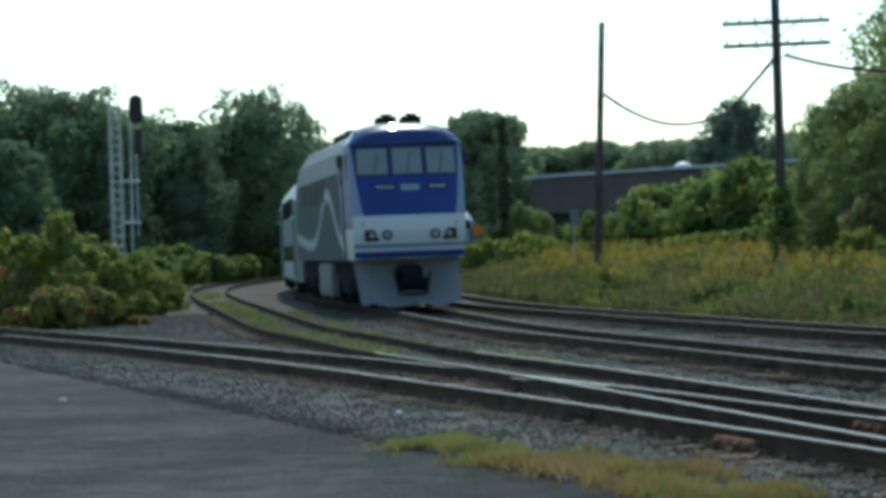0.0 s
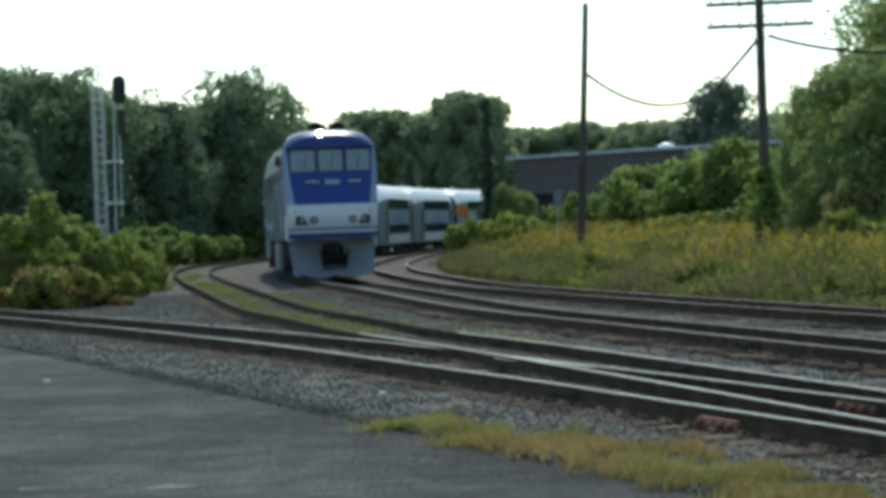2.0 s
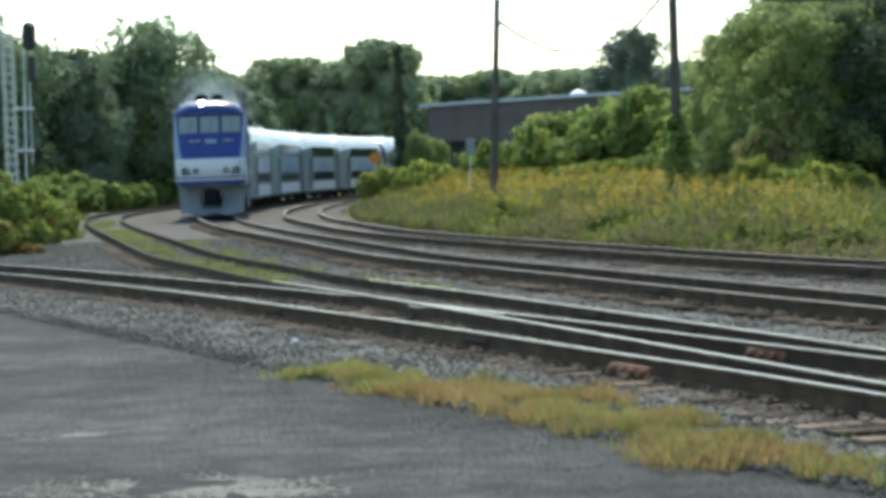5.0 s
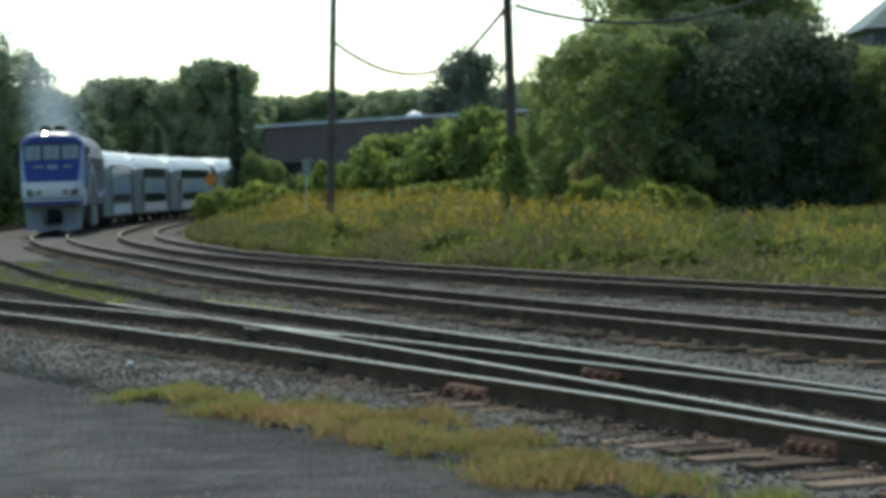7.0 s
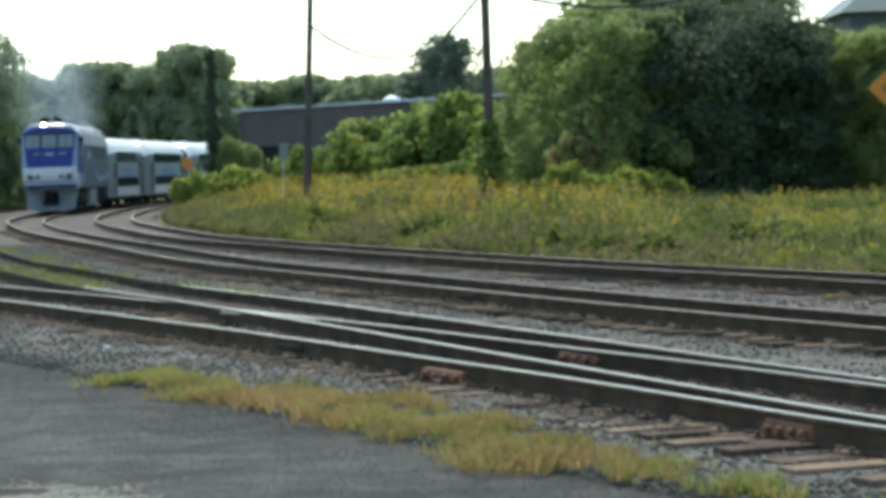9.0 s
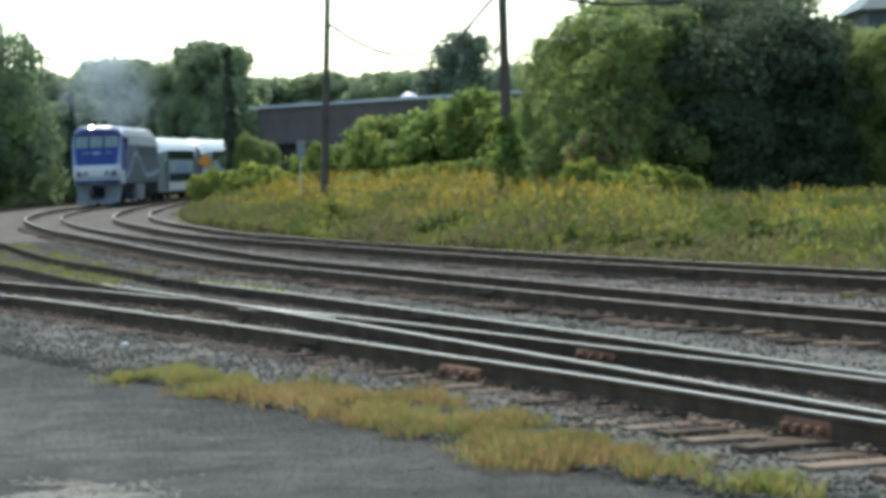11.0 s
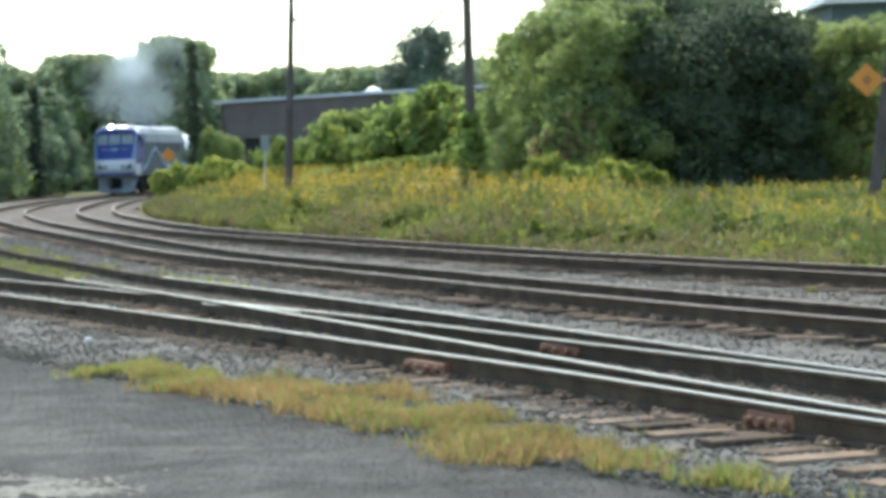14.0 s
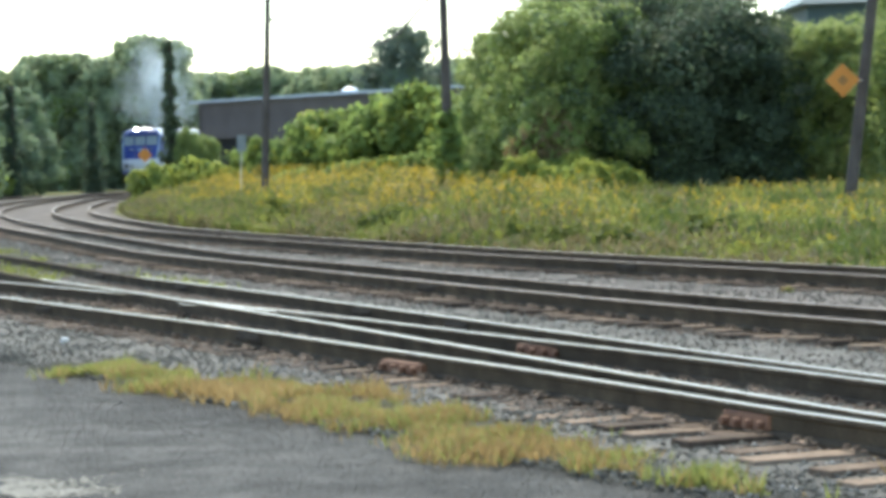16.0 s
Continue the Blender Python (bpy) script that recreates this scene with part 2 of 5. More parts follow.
def build_ground():
    # one sheet out to the horizon, finer near the tracks
    xs = np.r_[-2400, -900, -300, np.linspace(-120, 120, 61), 300, 900, 2400]
    ys = np.r_[-2400, -600, -100, np.linspace(-10, 320, 84), 600, 1200, 2600]
    verts, faces = [], []
    for y in ys:
        for x in xs:
            near = abs(x) < 100 and 0 < y < 310
            verts.append((x, y, -0.32 + (lumpy(x, y, 0.09, 6) if near else 0)))
    w = len(xs)
    for j in range(len(ys) - 1):
        for i in range(w - 1):
            faces.append((j * w + i, j * w + i + 1, (j + 1) * w + i + 1, (j + 1) * w + i))
    tagged(solid("ground", verts, faces, SOIL, smooth=True), "rough grassy ground around the railway", "ground", kind="structure")
    # ballast spread under all the tracks
    ys = np.r_[np.linspace(6, 60, 110), np.linspace(61, 300, 120)]
    verts, faces, n = [], [], 40
    for y in ys:
        a, b = float(left_edge(y)), float(right_edge(y))
        for i in range(n + 1):
            x = a + (b - a) * i / n
            if i in (0, n):
                x += (0.45 if i == 0 else -0.2) + 0.8 * noise.noise(Vector((0, y * 0.9, 4))) + 0.8 * noise.noise(Vector((0, y * 2.3, 9)))
            z = -0.185 + lumpy(x, y, 0.05, 0.8) * 0.5 - (0.04 if i == 0 else 0.16 if i == n else 0)
            verts.append((x, y, z))
    for j in range(len(ys) - 1):
        for i in range(n):
            q = j * (n + 1) + i
            faces.append((q, q + 1, q + n + 2, q + n + 1))
    tagged(solid("ballast_bed", verts, faces, [BALLAST, DUSTY], smooth=True, slots=[1 if (k % n) > n * (0.47 if k // n < 70 else 0.3) else 0 for k in range(len(faces))]),
           "grey crushed stone ballast under the tracks", "ballast", kind="structure")
    # asphalt yard on the near side
    ys = np.linspace(-30, 62, 93)
    verts, faces, n = [], [], 24
    for y in ys:
        b = float(left_edge(max(y, 6))) + 0.9 + lumpy(0, y, 0.9, 2.0)
        if y < 6:
            b = 8.0
        for i in range(n + 1):
            x = -60 + (b + 60) * (1 - (1 - i / n) ** 2)
            verts.append((x, y, -0.205 + lumpy(x, y, 0.006, 1.7)))
    for j in range(len(ys) - 1):
        for i in range(n):
            q = j * (n + 1) + i
            faces.append((q, q + 1, q + n + 2, q + n + 1))
    tagged(solid("yard_pavement", verts, faces, ASPHALT, smooth=True), "worn grey asphalt yard beside the tracks", "pavement", kind="structure")


build_ground()

# ---- tracks ----
RAIL = [(-0.07, -0.17), (0.07, -0.17), (0.07, -0.158), (0.012, -0.135), (0.012, -0.045), (0.036, -0.035), (0.036, -0.006), (0.026, 0.0),
        (-0.026, 0.0), (-0.036, -0.006), (-0.036, -0.035), (-0.012, -0.045), (-0.012, -0.135), (-0.07, -0.158)]


def rail_mesh(line, tan, off, top, parent, bright=400, bank=0.0):
    nor = np.c_[tan[:, 1], -tan[:, 0]]
    verts, faces, slots, k = [], [], [], len(RAIL)
    for p, q in zip(line, nor):
        for dx, dz in RAIL:
            verts.append((*(p + q * (off + dx)), dz - bank * off / 1.507))
    for i in range(len(line) - 1):
        for j in range(k):
            a, b = i * k + j, i * k + (j + 1) % k
            faces.append((a, b, b + k, a + k))
            slots.append(1 if j == 7 and line[i][1] < bright else 0)
    return solid("rail", verts, faces, [RUST, top], parent, slots=slots)


def tie_mesh(length):
    bm = box((0, 0, -0.255), (length, 0.23, 0.18), 0.015)
    me = bpy.data.meshes.new("tie")
    bm.to_mesh(me)
    bm.free()
    me.materials.append(TIMBER)
    return me


def plate_mesh():
    """A rusty plate with two spike heads on each side of the rail's foot."""
    bm = box((0, 0, 0.004), (0.30, 0.17, 0.016), 0.004)
    for x, y in ((-0.12, -0.06), (-0.12, 0.06), (0.12, -0.06), (0.12, 0.06)):
        add_box(bm, (x, y, 0.022), (0.035, 0.028, 0.035))
    me = bpy.data.meshes.new("tie_plate")
    bm.to_mesh(me)
    bm.free()
    me.materials.append(PLATE_RUST)
    return me


PLATE_RUST = material("rusty_plate", [(0.3, (0.085, 0.058, 0.042)), (0.55, (0.15, 0.105, 0.075)), (0.85, (0.32, 0.23, 0.17))], scale=4.0, rough=0.85, bump=0.3, fine=30.0, spread=0.5, spec=0.15)
PLATE = plate_mesh()
TIE, TIE_MID, TIE_LONG = tie_mesh(2.4), tie_mesh(2.7), tie_mesh(3.0)


def track(name, pts, top, label, tie_from, tie_to, mesh_of=None, spacing=0.54, bright=400, lift_of=lambda y: -0.01, bank=0.0, plates_to=0):
    """Two rails on ties; bank is how much higher the outer rail lies than the inner."""
    line, tan = spline(pts, 0.5)
    root = empty(name)
    tagged(root, label, "railway track", kind="structure")
    for off in (-0.7535, 0.7535):
        rail_mesh(line, tan, off, top, root, bright, bank)
    fine, ft = spline(pts, spacing)
    for i, (p, t) in enumerate(zip(fine, ft)):
        if tie_from < p[1] < tie_to:
            r = random.Random(i * 7 + len(name))
            tie = new("tie", mesh_of(p[1]) if mesh_of else TIE)
            tie.parent = root
            shift = r.uniform(-0.12, 0.12)
            tie.matrix_basis = pose(p[0] + t[1] * shift, p[1] - t[0] * shift, r.uniform(-0.02, 0.01) + lift_of(p[1]), 0, math.degrees(bank / 1.507), math.degrees(math.atan2(-t[0], t[1])) + r.uniform(-2.5, 2.5))
            if p[1] < plates_to:
                for off in (-0.7535, 0.7535):
                    plate = new("tie_plate", PLATE)
                    plate.parent = root
                    plate.matrix_basis = pose(p[0] + t[1] * off, p[1] - t[0] * off, -0.168 - bank * off / 1.507 + r.uniform(0, 0.006), 0, 0, math.degrees(math.atan2(-t[0], t[1])) + r.uniform(-4, 4))
    return line, tan


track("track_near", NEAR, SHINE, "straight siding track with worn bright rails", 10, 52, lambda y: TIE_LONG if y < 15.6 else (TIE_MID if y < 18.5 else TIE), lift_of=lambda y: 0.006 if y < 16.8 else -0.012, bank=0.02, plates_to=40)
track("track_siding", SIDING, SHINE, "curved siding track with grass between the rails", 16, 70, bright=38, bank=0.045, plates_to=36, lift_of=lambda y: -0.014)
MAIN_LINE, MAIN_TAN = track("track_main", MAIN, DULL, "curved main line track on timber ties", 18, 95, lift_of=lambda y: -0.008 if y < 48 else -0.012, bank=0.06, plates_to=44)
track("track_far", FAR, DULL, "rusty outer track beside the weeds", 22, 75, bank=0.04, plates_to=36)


UNDER_RUST = plain("dark_rust", (0.062, 0.05, 0.041), rough=0.9, var=0.3, scale=6.0, spec=0.1)
RUSTY = plain("rust_orange", (0.17, 0.08, 0.046), rough=0.9, var=0.3, scale=5.0)


def build_rail_hardware():
    # rusty bolted blocks on the turnout
    for c, s, rz in (((0.0, 21.0, -0.11), (0.75, 0.16, 0.10), -64), ((1.22, 22.13, -0.10), (0.8, 0.16, 0.10), -62), ((2.15, 15.74, -0.10), (0.55, 0.15, 0.13), -66)):
        bm = box((0, 0, 0), s, 0.02)
        for dx in (-0.3, -0.1, 0.1, 0.3):
            add_rod(bm, (dx * s[0] / 0.8, -0.07, 0.0), (dx * s[0] / 0.8, -0.13, 0.0), 0.03)
        ob = part("brace_plate", bm, RUSTY)
        ob.matrix_basis = pose(*c, 0, 0, rz)
        tagged(ob, "rusty bolted plate block beside the rail", "rail fitting", "rail fittings")
    # cast frog where the siding's rail crosses the near track's
    bm = bmesh.new()
    for x in (-0.11, 0.11):
        add_box(bm, (x, 0.9, -0.085), (0.05, 2.6, 0.165), 0.008)
    bm.normal_update()
    for f in bm.faces:
        f.material_index = 1 if f.normal.z > 0.9 else 0
    frog = part("rail_frog", bm, [RUST, SHINE])
    frog.matrix_basis = pose(-1.72, 28.4, -0.01, 0, 0, 24)
    tagged(frog, "worn steel frog casting where two rails cross", "rail fitting", "rail fittings")
    # bolted joint bars on the rails
    for pts, off, y, bank in ((NEAR, -0.7535, 25.0, 0.02), (NEAR, -0.7535, 31.5, 0.02), (NEAR, -0.7535, 36.0, 0.02), (SIDING, 0.7535, 28.5, 0.045), (SIDING, 0.7535, 25.6, 0.045),
                              (SIDING, 0.7535, 36.0, 0.045), (SIDING, 0.7535, 41.0, 0.045), (FAR, -0.7535, 37.0, 0.04), (MAIN, -0.7535, 33.0, 0.06)):
        line, tan = spline(pts, 0.1)
        i = int(np.argmin(np.abs(line[:, 1] - y)))
        p, t = line[i], tan[i]
        bm = box((0, 0, -0.085), (0.075, 0.62, 0.085), 0.01)
        for k in range(-2, 3):
            add_rod(bm, (-0.07, k * 0.12, -0.085), (0.07, k * 0.12, -0.085), 0.022, None, 6)
        bar = part("joint_bar", bm, UNDER_RUST)
        bar.matrix_basis = pose(p[0] + t[1] * off, p[1] - t[0] * off, -bank * off / 1.507, 0, 0, math.degrees(math.atan2(-t[0], t[1])))
        tagged(bar, "dark bolted joint bar on the rail", "rail fitting", "rail joints")


build_rail_hardware()


def build_stones():
    n = 230000
    y = 12 + rng.random(n) ** 1.6 * 62
    a, b = left_edge(y) + 0.15, right_edge(y)
    x = a + (b - a) * rng.random(n) ** 1.2
    out = rng.random(n) < 0.14
    x = np.where(out & (y < 30), a + 0.5 - rng.exponential(0.35, n), x)
    grit = rng.random(n) < 0.3
    y = np.where(grit, 12.5 + rng.random(n) ** 1.3 * 22, y)
    x = np.where(grit, left_edge(y) + 0.3 - np.where(rng.random(n) < 0.4, rng.exponential(0.9, n), rng.random(n) * 6.5), x)
    out = out | grit
    s = rng.uniform(0.009, 0.022, n) * np.where(grit, 0.8, 1) * np.where(out, 0.45, 1) * np.interp(y, [12, 35, 74], [1, 1.15, 1.9])
    base = np.array([(1, 0, 0), (0, 1, 0), (-1, 0, 0), (0, -1, 0), (0.1, 0.1, 0.55), (0, 0, -0.8)])
    tri = np.array([(0, 1, 4), (1, 2, 4), (2, 3, 4), (3, 0, 4), (1, 0, 5), (2, 1, 5), (3, 2, 5), (0, 3, 5)])
    v = base[None] * s[:, None, None] * rng.uniform(0.6, 1.4, (n, 6, 3))
    ang = rng.random(n) * 6.28
    c, q = np.cos(ang)[:, None], np.sin(ang)[:, None]
    vx, vy = v[:, :, 0] * c - v[:, :, 1] * q, v[:, :, 0] * q + v[:, :, 1] * c
    co = np.stack([vx + x[:, None], vy + y[:, None], v[:, :, 2] * np.where(out, 0.5, 1)[:, None] - np.where(grit, 0.202, 0.178)[:, None] + rng.uniform(-0.015, 0.015, n)[:, None]], 2)
    me = bpy.data.meshes.new("ballast_stones")
    me.vertices.add(n * 6)
    me.vertices.foreach_set("co", co.ravel())
    idx = (tri[None] + (np.arange(n) * 6)[:, None, None]).astype(np.int32)
    me.loops.add(n * 24)
    me.loops.foreach_set("vertex_index", idx.ravel())
    me.polygons.add(n * 8)
    me.polygons.foreach_set("loop_start", np.arange(0, n * 24, 3, dtype=np.int32))
    me.materials.append(STONE)
    me.update(calc_edges=True)
    tagged(new("ballast_stones", me), "loose grey crushed stones of the ballast", "stones", kind="stuff")


build_stones()


def stones(name, x, y, z, s, mat, label, flat=1.0):
    """Many small faceted stones in one mesh."""
    n = len(x)
    base = np.array([(1, 0, 0), (0, 1, 0), (-1, 0, 0), (0, -1, 0), (0.1, 0.1, 0.6), (0, 0, -0.6)])
    tri = np.array([(0, 1, 4), (1, 2, 4), (2, 3, 4), (3, 0, 4), (1, 0, 5), (2, 1, 5), (3, 2, 5), (0, 3, 5)])
    co = base[None] * s[:, None, None] * rng.uniform(0.6, 1.4, (n, 6, 3)) * (1, 1, flat) + np.stack([x, y, z], 1)[:, None]
    idx = (tri[None] + (np.arange(n) * 6)[:, None, None]).reshape(-1, 3)
    ob = solid(name, co.reshape(-1, 3), idx, mat)
    return tagged(ob, label, "stones", kind="stuff")


def build_silt():
    xs, ys = [], []
    for x, y, w, d, n in ((-2.5, 14.75, 0.3, 0.22, 1500), (-2.15, 14.3, 0.3, 0.12, 900), (-4.2, 17.85, 0.22, 0.07, 900), (-5.1, 17.9, 0.3, 0.06, 350), (-6.1, 24.65, 0.2, 0.1, 120), (-3.2, 14.6, 0.5, 0.3, 900)):
        xs.append(rng.normal(x, w, n))
        ys.append(rng.normal(y, d, n))
    x, y = np.concatenate(xs), np.concatenate(ys)
    keep = np.array([noise.noise(Vector((a * 3, b * 2, 8))) > -0.05 for a, b in zip(x, y)])
    x, y = x[keep], y[keep]
    stones("pale_grit", x, y, np.full(len(x), -0.2), rng.uniform(0.007, 0.02, len(x)), SILT, "pale dried silt and grit on the asphalt", 0.45)
    for x, y, r in ((-3.57, 26.49, 0.055), (-8.3, 30.6, 0.05)):
        bm = bmesh.new()
        bmesh.ops.create_icosphere(bm, subdivisions=2, radius=r)
        for v in bm.verts:
            v.co *= 1 + 0.5 * noise.noise(v.co * 9 + Vector((x, y, 0)))
            v.co.z *= 0.7
        ob = part("pale_rock", bm, PALE_ROCK)
        ob.matrix_basis = pose(x, y, -0.15)
        tagged(ob, "pale grey rock lying on the ballast", "rock", "pale rocks")


def build_rusty_stones():
    """Stones stained brown by rust beside the rails."""
    xs, ys = [], []
    for pts, off, y0, y1, n in ((NEAR, -0.95, 14, 44, 9000), (NEAR, -0.45, 14, 44, 5000), (SIDING, -0.45, 15, 40, 5000), (SIDING, 0.45, 15, 40, 5000), (MAIN, -0.95, 20, 50, 5000), (MAIN, -0.4, 20, 50, 3000)):
        x, y = along(pts, n, y0, y1, 0.28, off)
        xs.append(x)
        ys.append(y)
    x, y = np.concatenate(xs), np.concatenate(ys)
    stones("rusty_stones", x, y, np.full(len(x), -0.175), rng.uniform(0.012, 0.03, len(x)), RUST_STONE, "ballast stones stained brown by rust")


RUST_STONE = material("rusty_stone", [(0.1, (0.075, 0.055, 0.042)), (0.5, (0.135, 0.10, 0.078)), (0.9, (0.24, 0.185, 0.145))], scale=2.0, rough=0.9, bump=0.2, fine=60.0, island=0.8, spec=0.08)
PALE_ROCK = plain("pale_rock", (0.5, 0.49, 0.46), rough=0.9, var=0.2)
build_silt()

# ---- plants ----


def blades(name, x, y, z, height, width, mats, slots, label, lean=0.35):
    n = len(x)
    ang = rng.random(n) * 6.28
    u = np.c_[np.cos(ang), np.sin(ang), np.zeros(n)] * width[:, None]
    tilt = rng.normal(0, lean, (n, 2))
    v = np.c_[tilt[:, 0], tilt[:, 1], np.ones(n)] * height[:, None] / 2
    c = np.c_[x, y, z] + v
    ob = quads(name, c, u, v, mats, slots, kind="stuff")
    tagged(ob, label, "grass")
    return ob


def along(pts, n, y0, y1, half, offset=0.0):
    line, tan = spline(pts, 0.25)
    keep = (line[:, 1] > y0) & (line[:, 1] < y1)
    line, tan = line[keep], tan[keep]
    i = rng.integers(0, len(line), n)
    o = offset + np.clip(rng.normal(0, half / 2, n), -half, half)
    return line[i, 0] + tan[i, 1] * o, line[i, 1] - tan[i, 0] * o


def build_grass():
    # strip of dry grass between the yard and the near track
    n = 85000
    k = rng.random(n)
    o = np.clip(rng.normal(0.03, 0.33, n), -0.7, 0.8)
    x = np.interp(k, [0, 0.12, 0.4, 0.7, 0.85, 1], [-3.3, -2.6, -0.85, 0.5, 1.25, 2.5]) + 0.88 * o
    y = np.interp(k, [0, 0.12, 0.4, 0.7, 0.85, 1], [23.0, 22.3, 19.1, 15.6, 14.1, 12.4]) + 0.46 * o
    clump = np.array([noise.noise(Vector((a * 2.1, b * 1.3, 2))) + 0.5 * noise.noise(Vector((a * 6, b * 4, 7))) for a, b in zip(x, y)])
    bare = np.interp(k, [0, 0.06, 0.5, 0.78, 0.88, 1], [0.35, 0.0, -0.08, 0.1, 0.52, 0.55])
    keep = clump > bare - 0.42 + 0.95 * np.abs(o) ** 1.3 + rng.random(n) * 0.5
    x, y, clump, k = x[keep], y[keep], clump[keep], k[keep]
    h = rng.uniform(0.03, 0.12, len(x)) * (0.95 + 0.8 * clump)
    tone = np.array([noise.noise(Vector((a * 0.9, b * 0.7, 12))) for a, b in zip(x, y)])
    straw = (rng.random(len(x)) < np.interp(k, [0, 0.2, 0.38, 0.5, 0.7, 1], [0.2, 0.4, 0.95, 0.7, 0.5, 0.35]) + 0.6 * tone).astype(int)
    blades("grass_strip", x, y, np.full(len(x), -0.2), h, rng.uniform(0.004, 0.009, len(x)), [GRASS, STRAW], straw, "dry yellow-green grass at the edge of the yard")
    # grass between the rails of the siding and along its outside
    x, y = along(SIDING, 7000, 40, 112, 0.6)
    x2, y2 = along(SIDING, 2500, 36, 70, 0.5, 1.3)
    x, y = np.r_[x, x2], np.r_[y, y2]
    keep = np.array([noise.noise(Vector((a * 0.7, b * 0.5, 5))) > 0.0 for a, b in zip(x, y)])
    x, y = x[keep], y[keep]
    blades("siding_grass", x, y, np.full(len(x), -0.2), rng.uniform(0.05, 0.16, len(x)), rng.uniform(0.01, 0.018, len(x)), [WEED_LIGHT, GRASS],
           (rng.random(len(x)) < 0.45).astype(int), "yellow-green grass growing between siding rails")


build_grass()
build_rusty_stones()


def build_verge():
    x, y = along(SIDING, 9000, 80, 125, 0.9, -2.2)
    blades("siding_verge", x, y, np.full(len(x), -0.22), rng.uniform(0.1, 0.4, len(x)), rng.uniform(0.015, 0.03, len(x)), [WEED_DARK, GRASS],
           (rng.random(len(x)) < 0.3).astype(int), "green grass verge outside the siding")


build_verge()


def weed_front(y):
    return right_edge(y) + 0.2




def build_weeds():
    # tall goldenrod meadow past the far track
    n = 70000
    y = 36 + rng.random(n) ** 0.85 * 112
    back = np.interp(y, [36, 60, 85, 100, 125, 150], [24, 26, 24, 12, 0, -8])
    f = weed_front(y)
    x = f + (back - f) * rng.random(n) ** 1.3
    d = x - f
    big = np.array([noise.noise(Vector((a * 0.16, b * 0.12, 1))) for a, b in zip(x, y)])
    small = np.array([noise.noise(Vector((a * 0.7, b * 0.5, 4))) for a, b in zip(x, y)])
    big2 = np.array([noise.noise(Vector((a * 0.3, b * 0.22, 9))) for a, b in zip(x, y)])
    h = np.interp(d, [0, 1.2, 4, 9], [0.3, 0.65, 1.05, 1.3]) * (1 + 0.55 * big + 0.25 * small + 0.45 * big2) * rng.uniform(0.75, 1.2, n)
    h = np.clip(h * np.interp(x / y, [-0.08, 0.0, 0.06, 0.1, 0.18], [1.0, 1.0, 0.78, 0.5, 0.46]), 0.12, 1.7)
    drift = np.array([noise.noise(Vector((a * 0.45, b * 0.2, 21))) + 0.5 * noise.noise(Vector((a * 1.2, b * 0.5, 23))) for a, b in zip(x, y)])
    gold = rng.random(n) < np.clip(np.interp(d, [1.2, 3.0, 5.5, 12], [0.0, 0.2, 0.7, 0.85]) * (1.05 + 2.8 * drift) * np.interp(x / y, [0.03, 0.09], [1, 0.1]), 0.0, 0.97)
    dry = np.array([noise.noise(Vector((a * 0.35, b * 0.16, 33))) + 0.4 * noise.noise(Vector((a * 1.5, b * 0.6, 35))) for a, b in zip(x, y)])
    straw = rng.random(n) < np.clip(np.interp(d, [0, 1.5, 3.5, 7], [0.78, 0.5, 0.24, 0.14]) + 1.1 * dry, 0.02, 0.97)
    green = 0.42 - 1.5 * drift + 1.2 * big2 + 0.8 * small
    z0 = np.full(n, -0.32)
    # stems
    ang = rng.random(n) * 6.28
    tilt = rng.normal(0, 0.14, (n, 2))
    axis = np.c_[tilt, np.ones(n)]
    base = np.c_[x, y, z0]
    cs, us, vs, sl = [], [], [], []
    cs.append(base + axis * h[:, None] / 2)
    us.append(np.c_[np.cos(ang), np.sin(ang), np.zeros(n)] * 0.02)
    vs.append(axis * h[:, None] / 2)
    sl.append(np.where(straw, 1, 0))
    # leaves up the stems
    for k in range(7):
        t = rng.uniform(0.1, 0.98, n)
        a = rng.random(n) * 6.28
        out = unit(np.c_[np.cos(a), np.sin(a), rng.uniform(0.3, 2.0, n)])
        ln = rng.uniform(0.045, 0.105, n)
        side = np.c_[-np.sin(a), np.cos(a), np.zeros(n)]
        cs.append(base + axis * (h * t)[:, None] + out * ln[:, None])
        us.append(side * (ln * rng.uniform(0.25, 0.5, n))[:, None])
        vs.append(out * ln[:, None])
        sl.append(np.where(straw & (rng.random(n) < 0.75), 1, np.where(rng.random(n) < green, 3, 0)))
    # flower heads
    gi = np.where(gold)[0]
    for k in range(6):
        a = rng.random(len(gi)) * 6.28
        out = np.c_[np.cos(a), np.sin(a), rng.uniform(-0.3, 0.9, len(gi))] * rng.uniform(0.035, 0.08, len(gi))[:, None]
        cs.append(base[gi] + axis[gi] * (h[gi] * rng.uniform(0.86, 1.12, len(gi)))[:, None] + out)
        us.append(np.c_[-np.sin(a), np.cos(a), np.zeros(len(gi))] * 0.03)
        vs.append(out)
        sl.append(np.full(len(gi), 2))
    ob = quads("meadow_weeds", np.vstack(cs), np.vstack(us), np.vstack(vs), [WEED_LIGHT, WEED_STRAW, GOLD, WEED_DARK], np.concatenate(sl), kind="stuff")
    tagged(ob, "tall weeds and yellow goldenrod in flower", "weeds")


build_weeds()


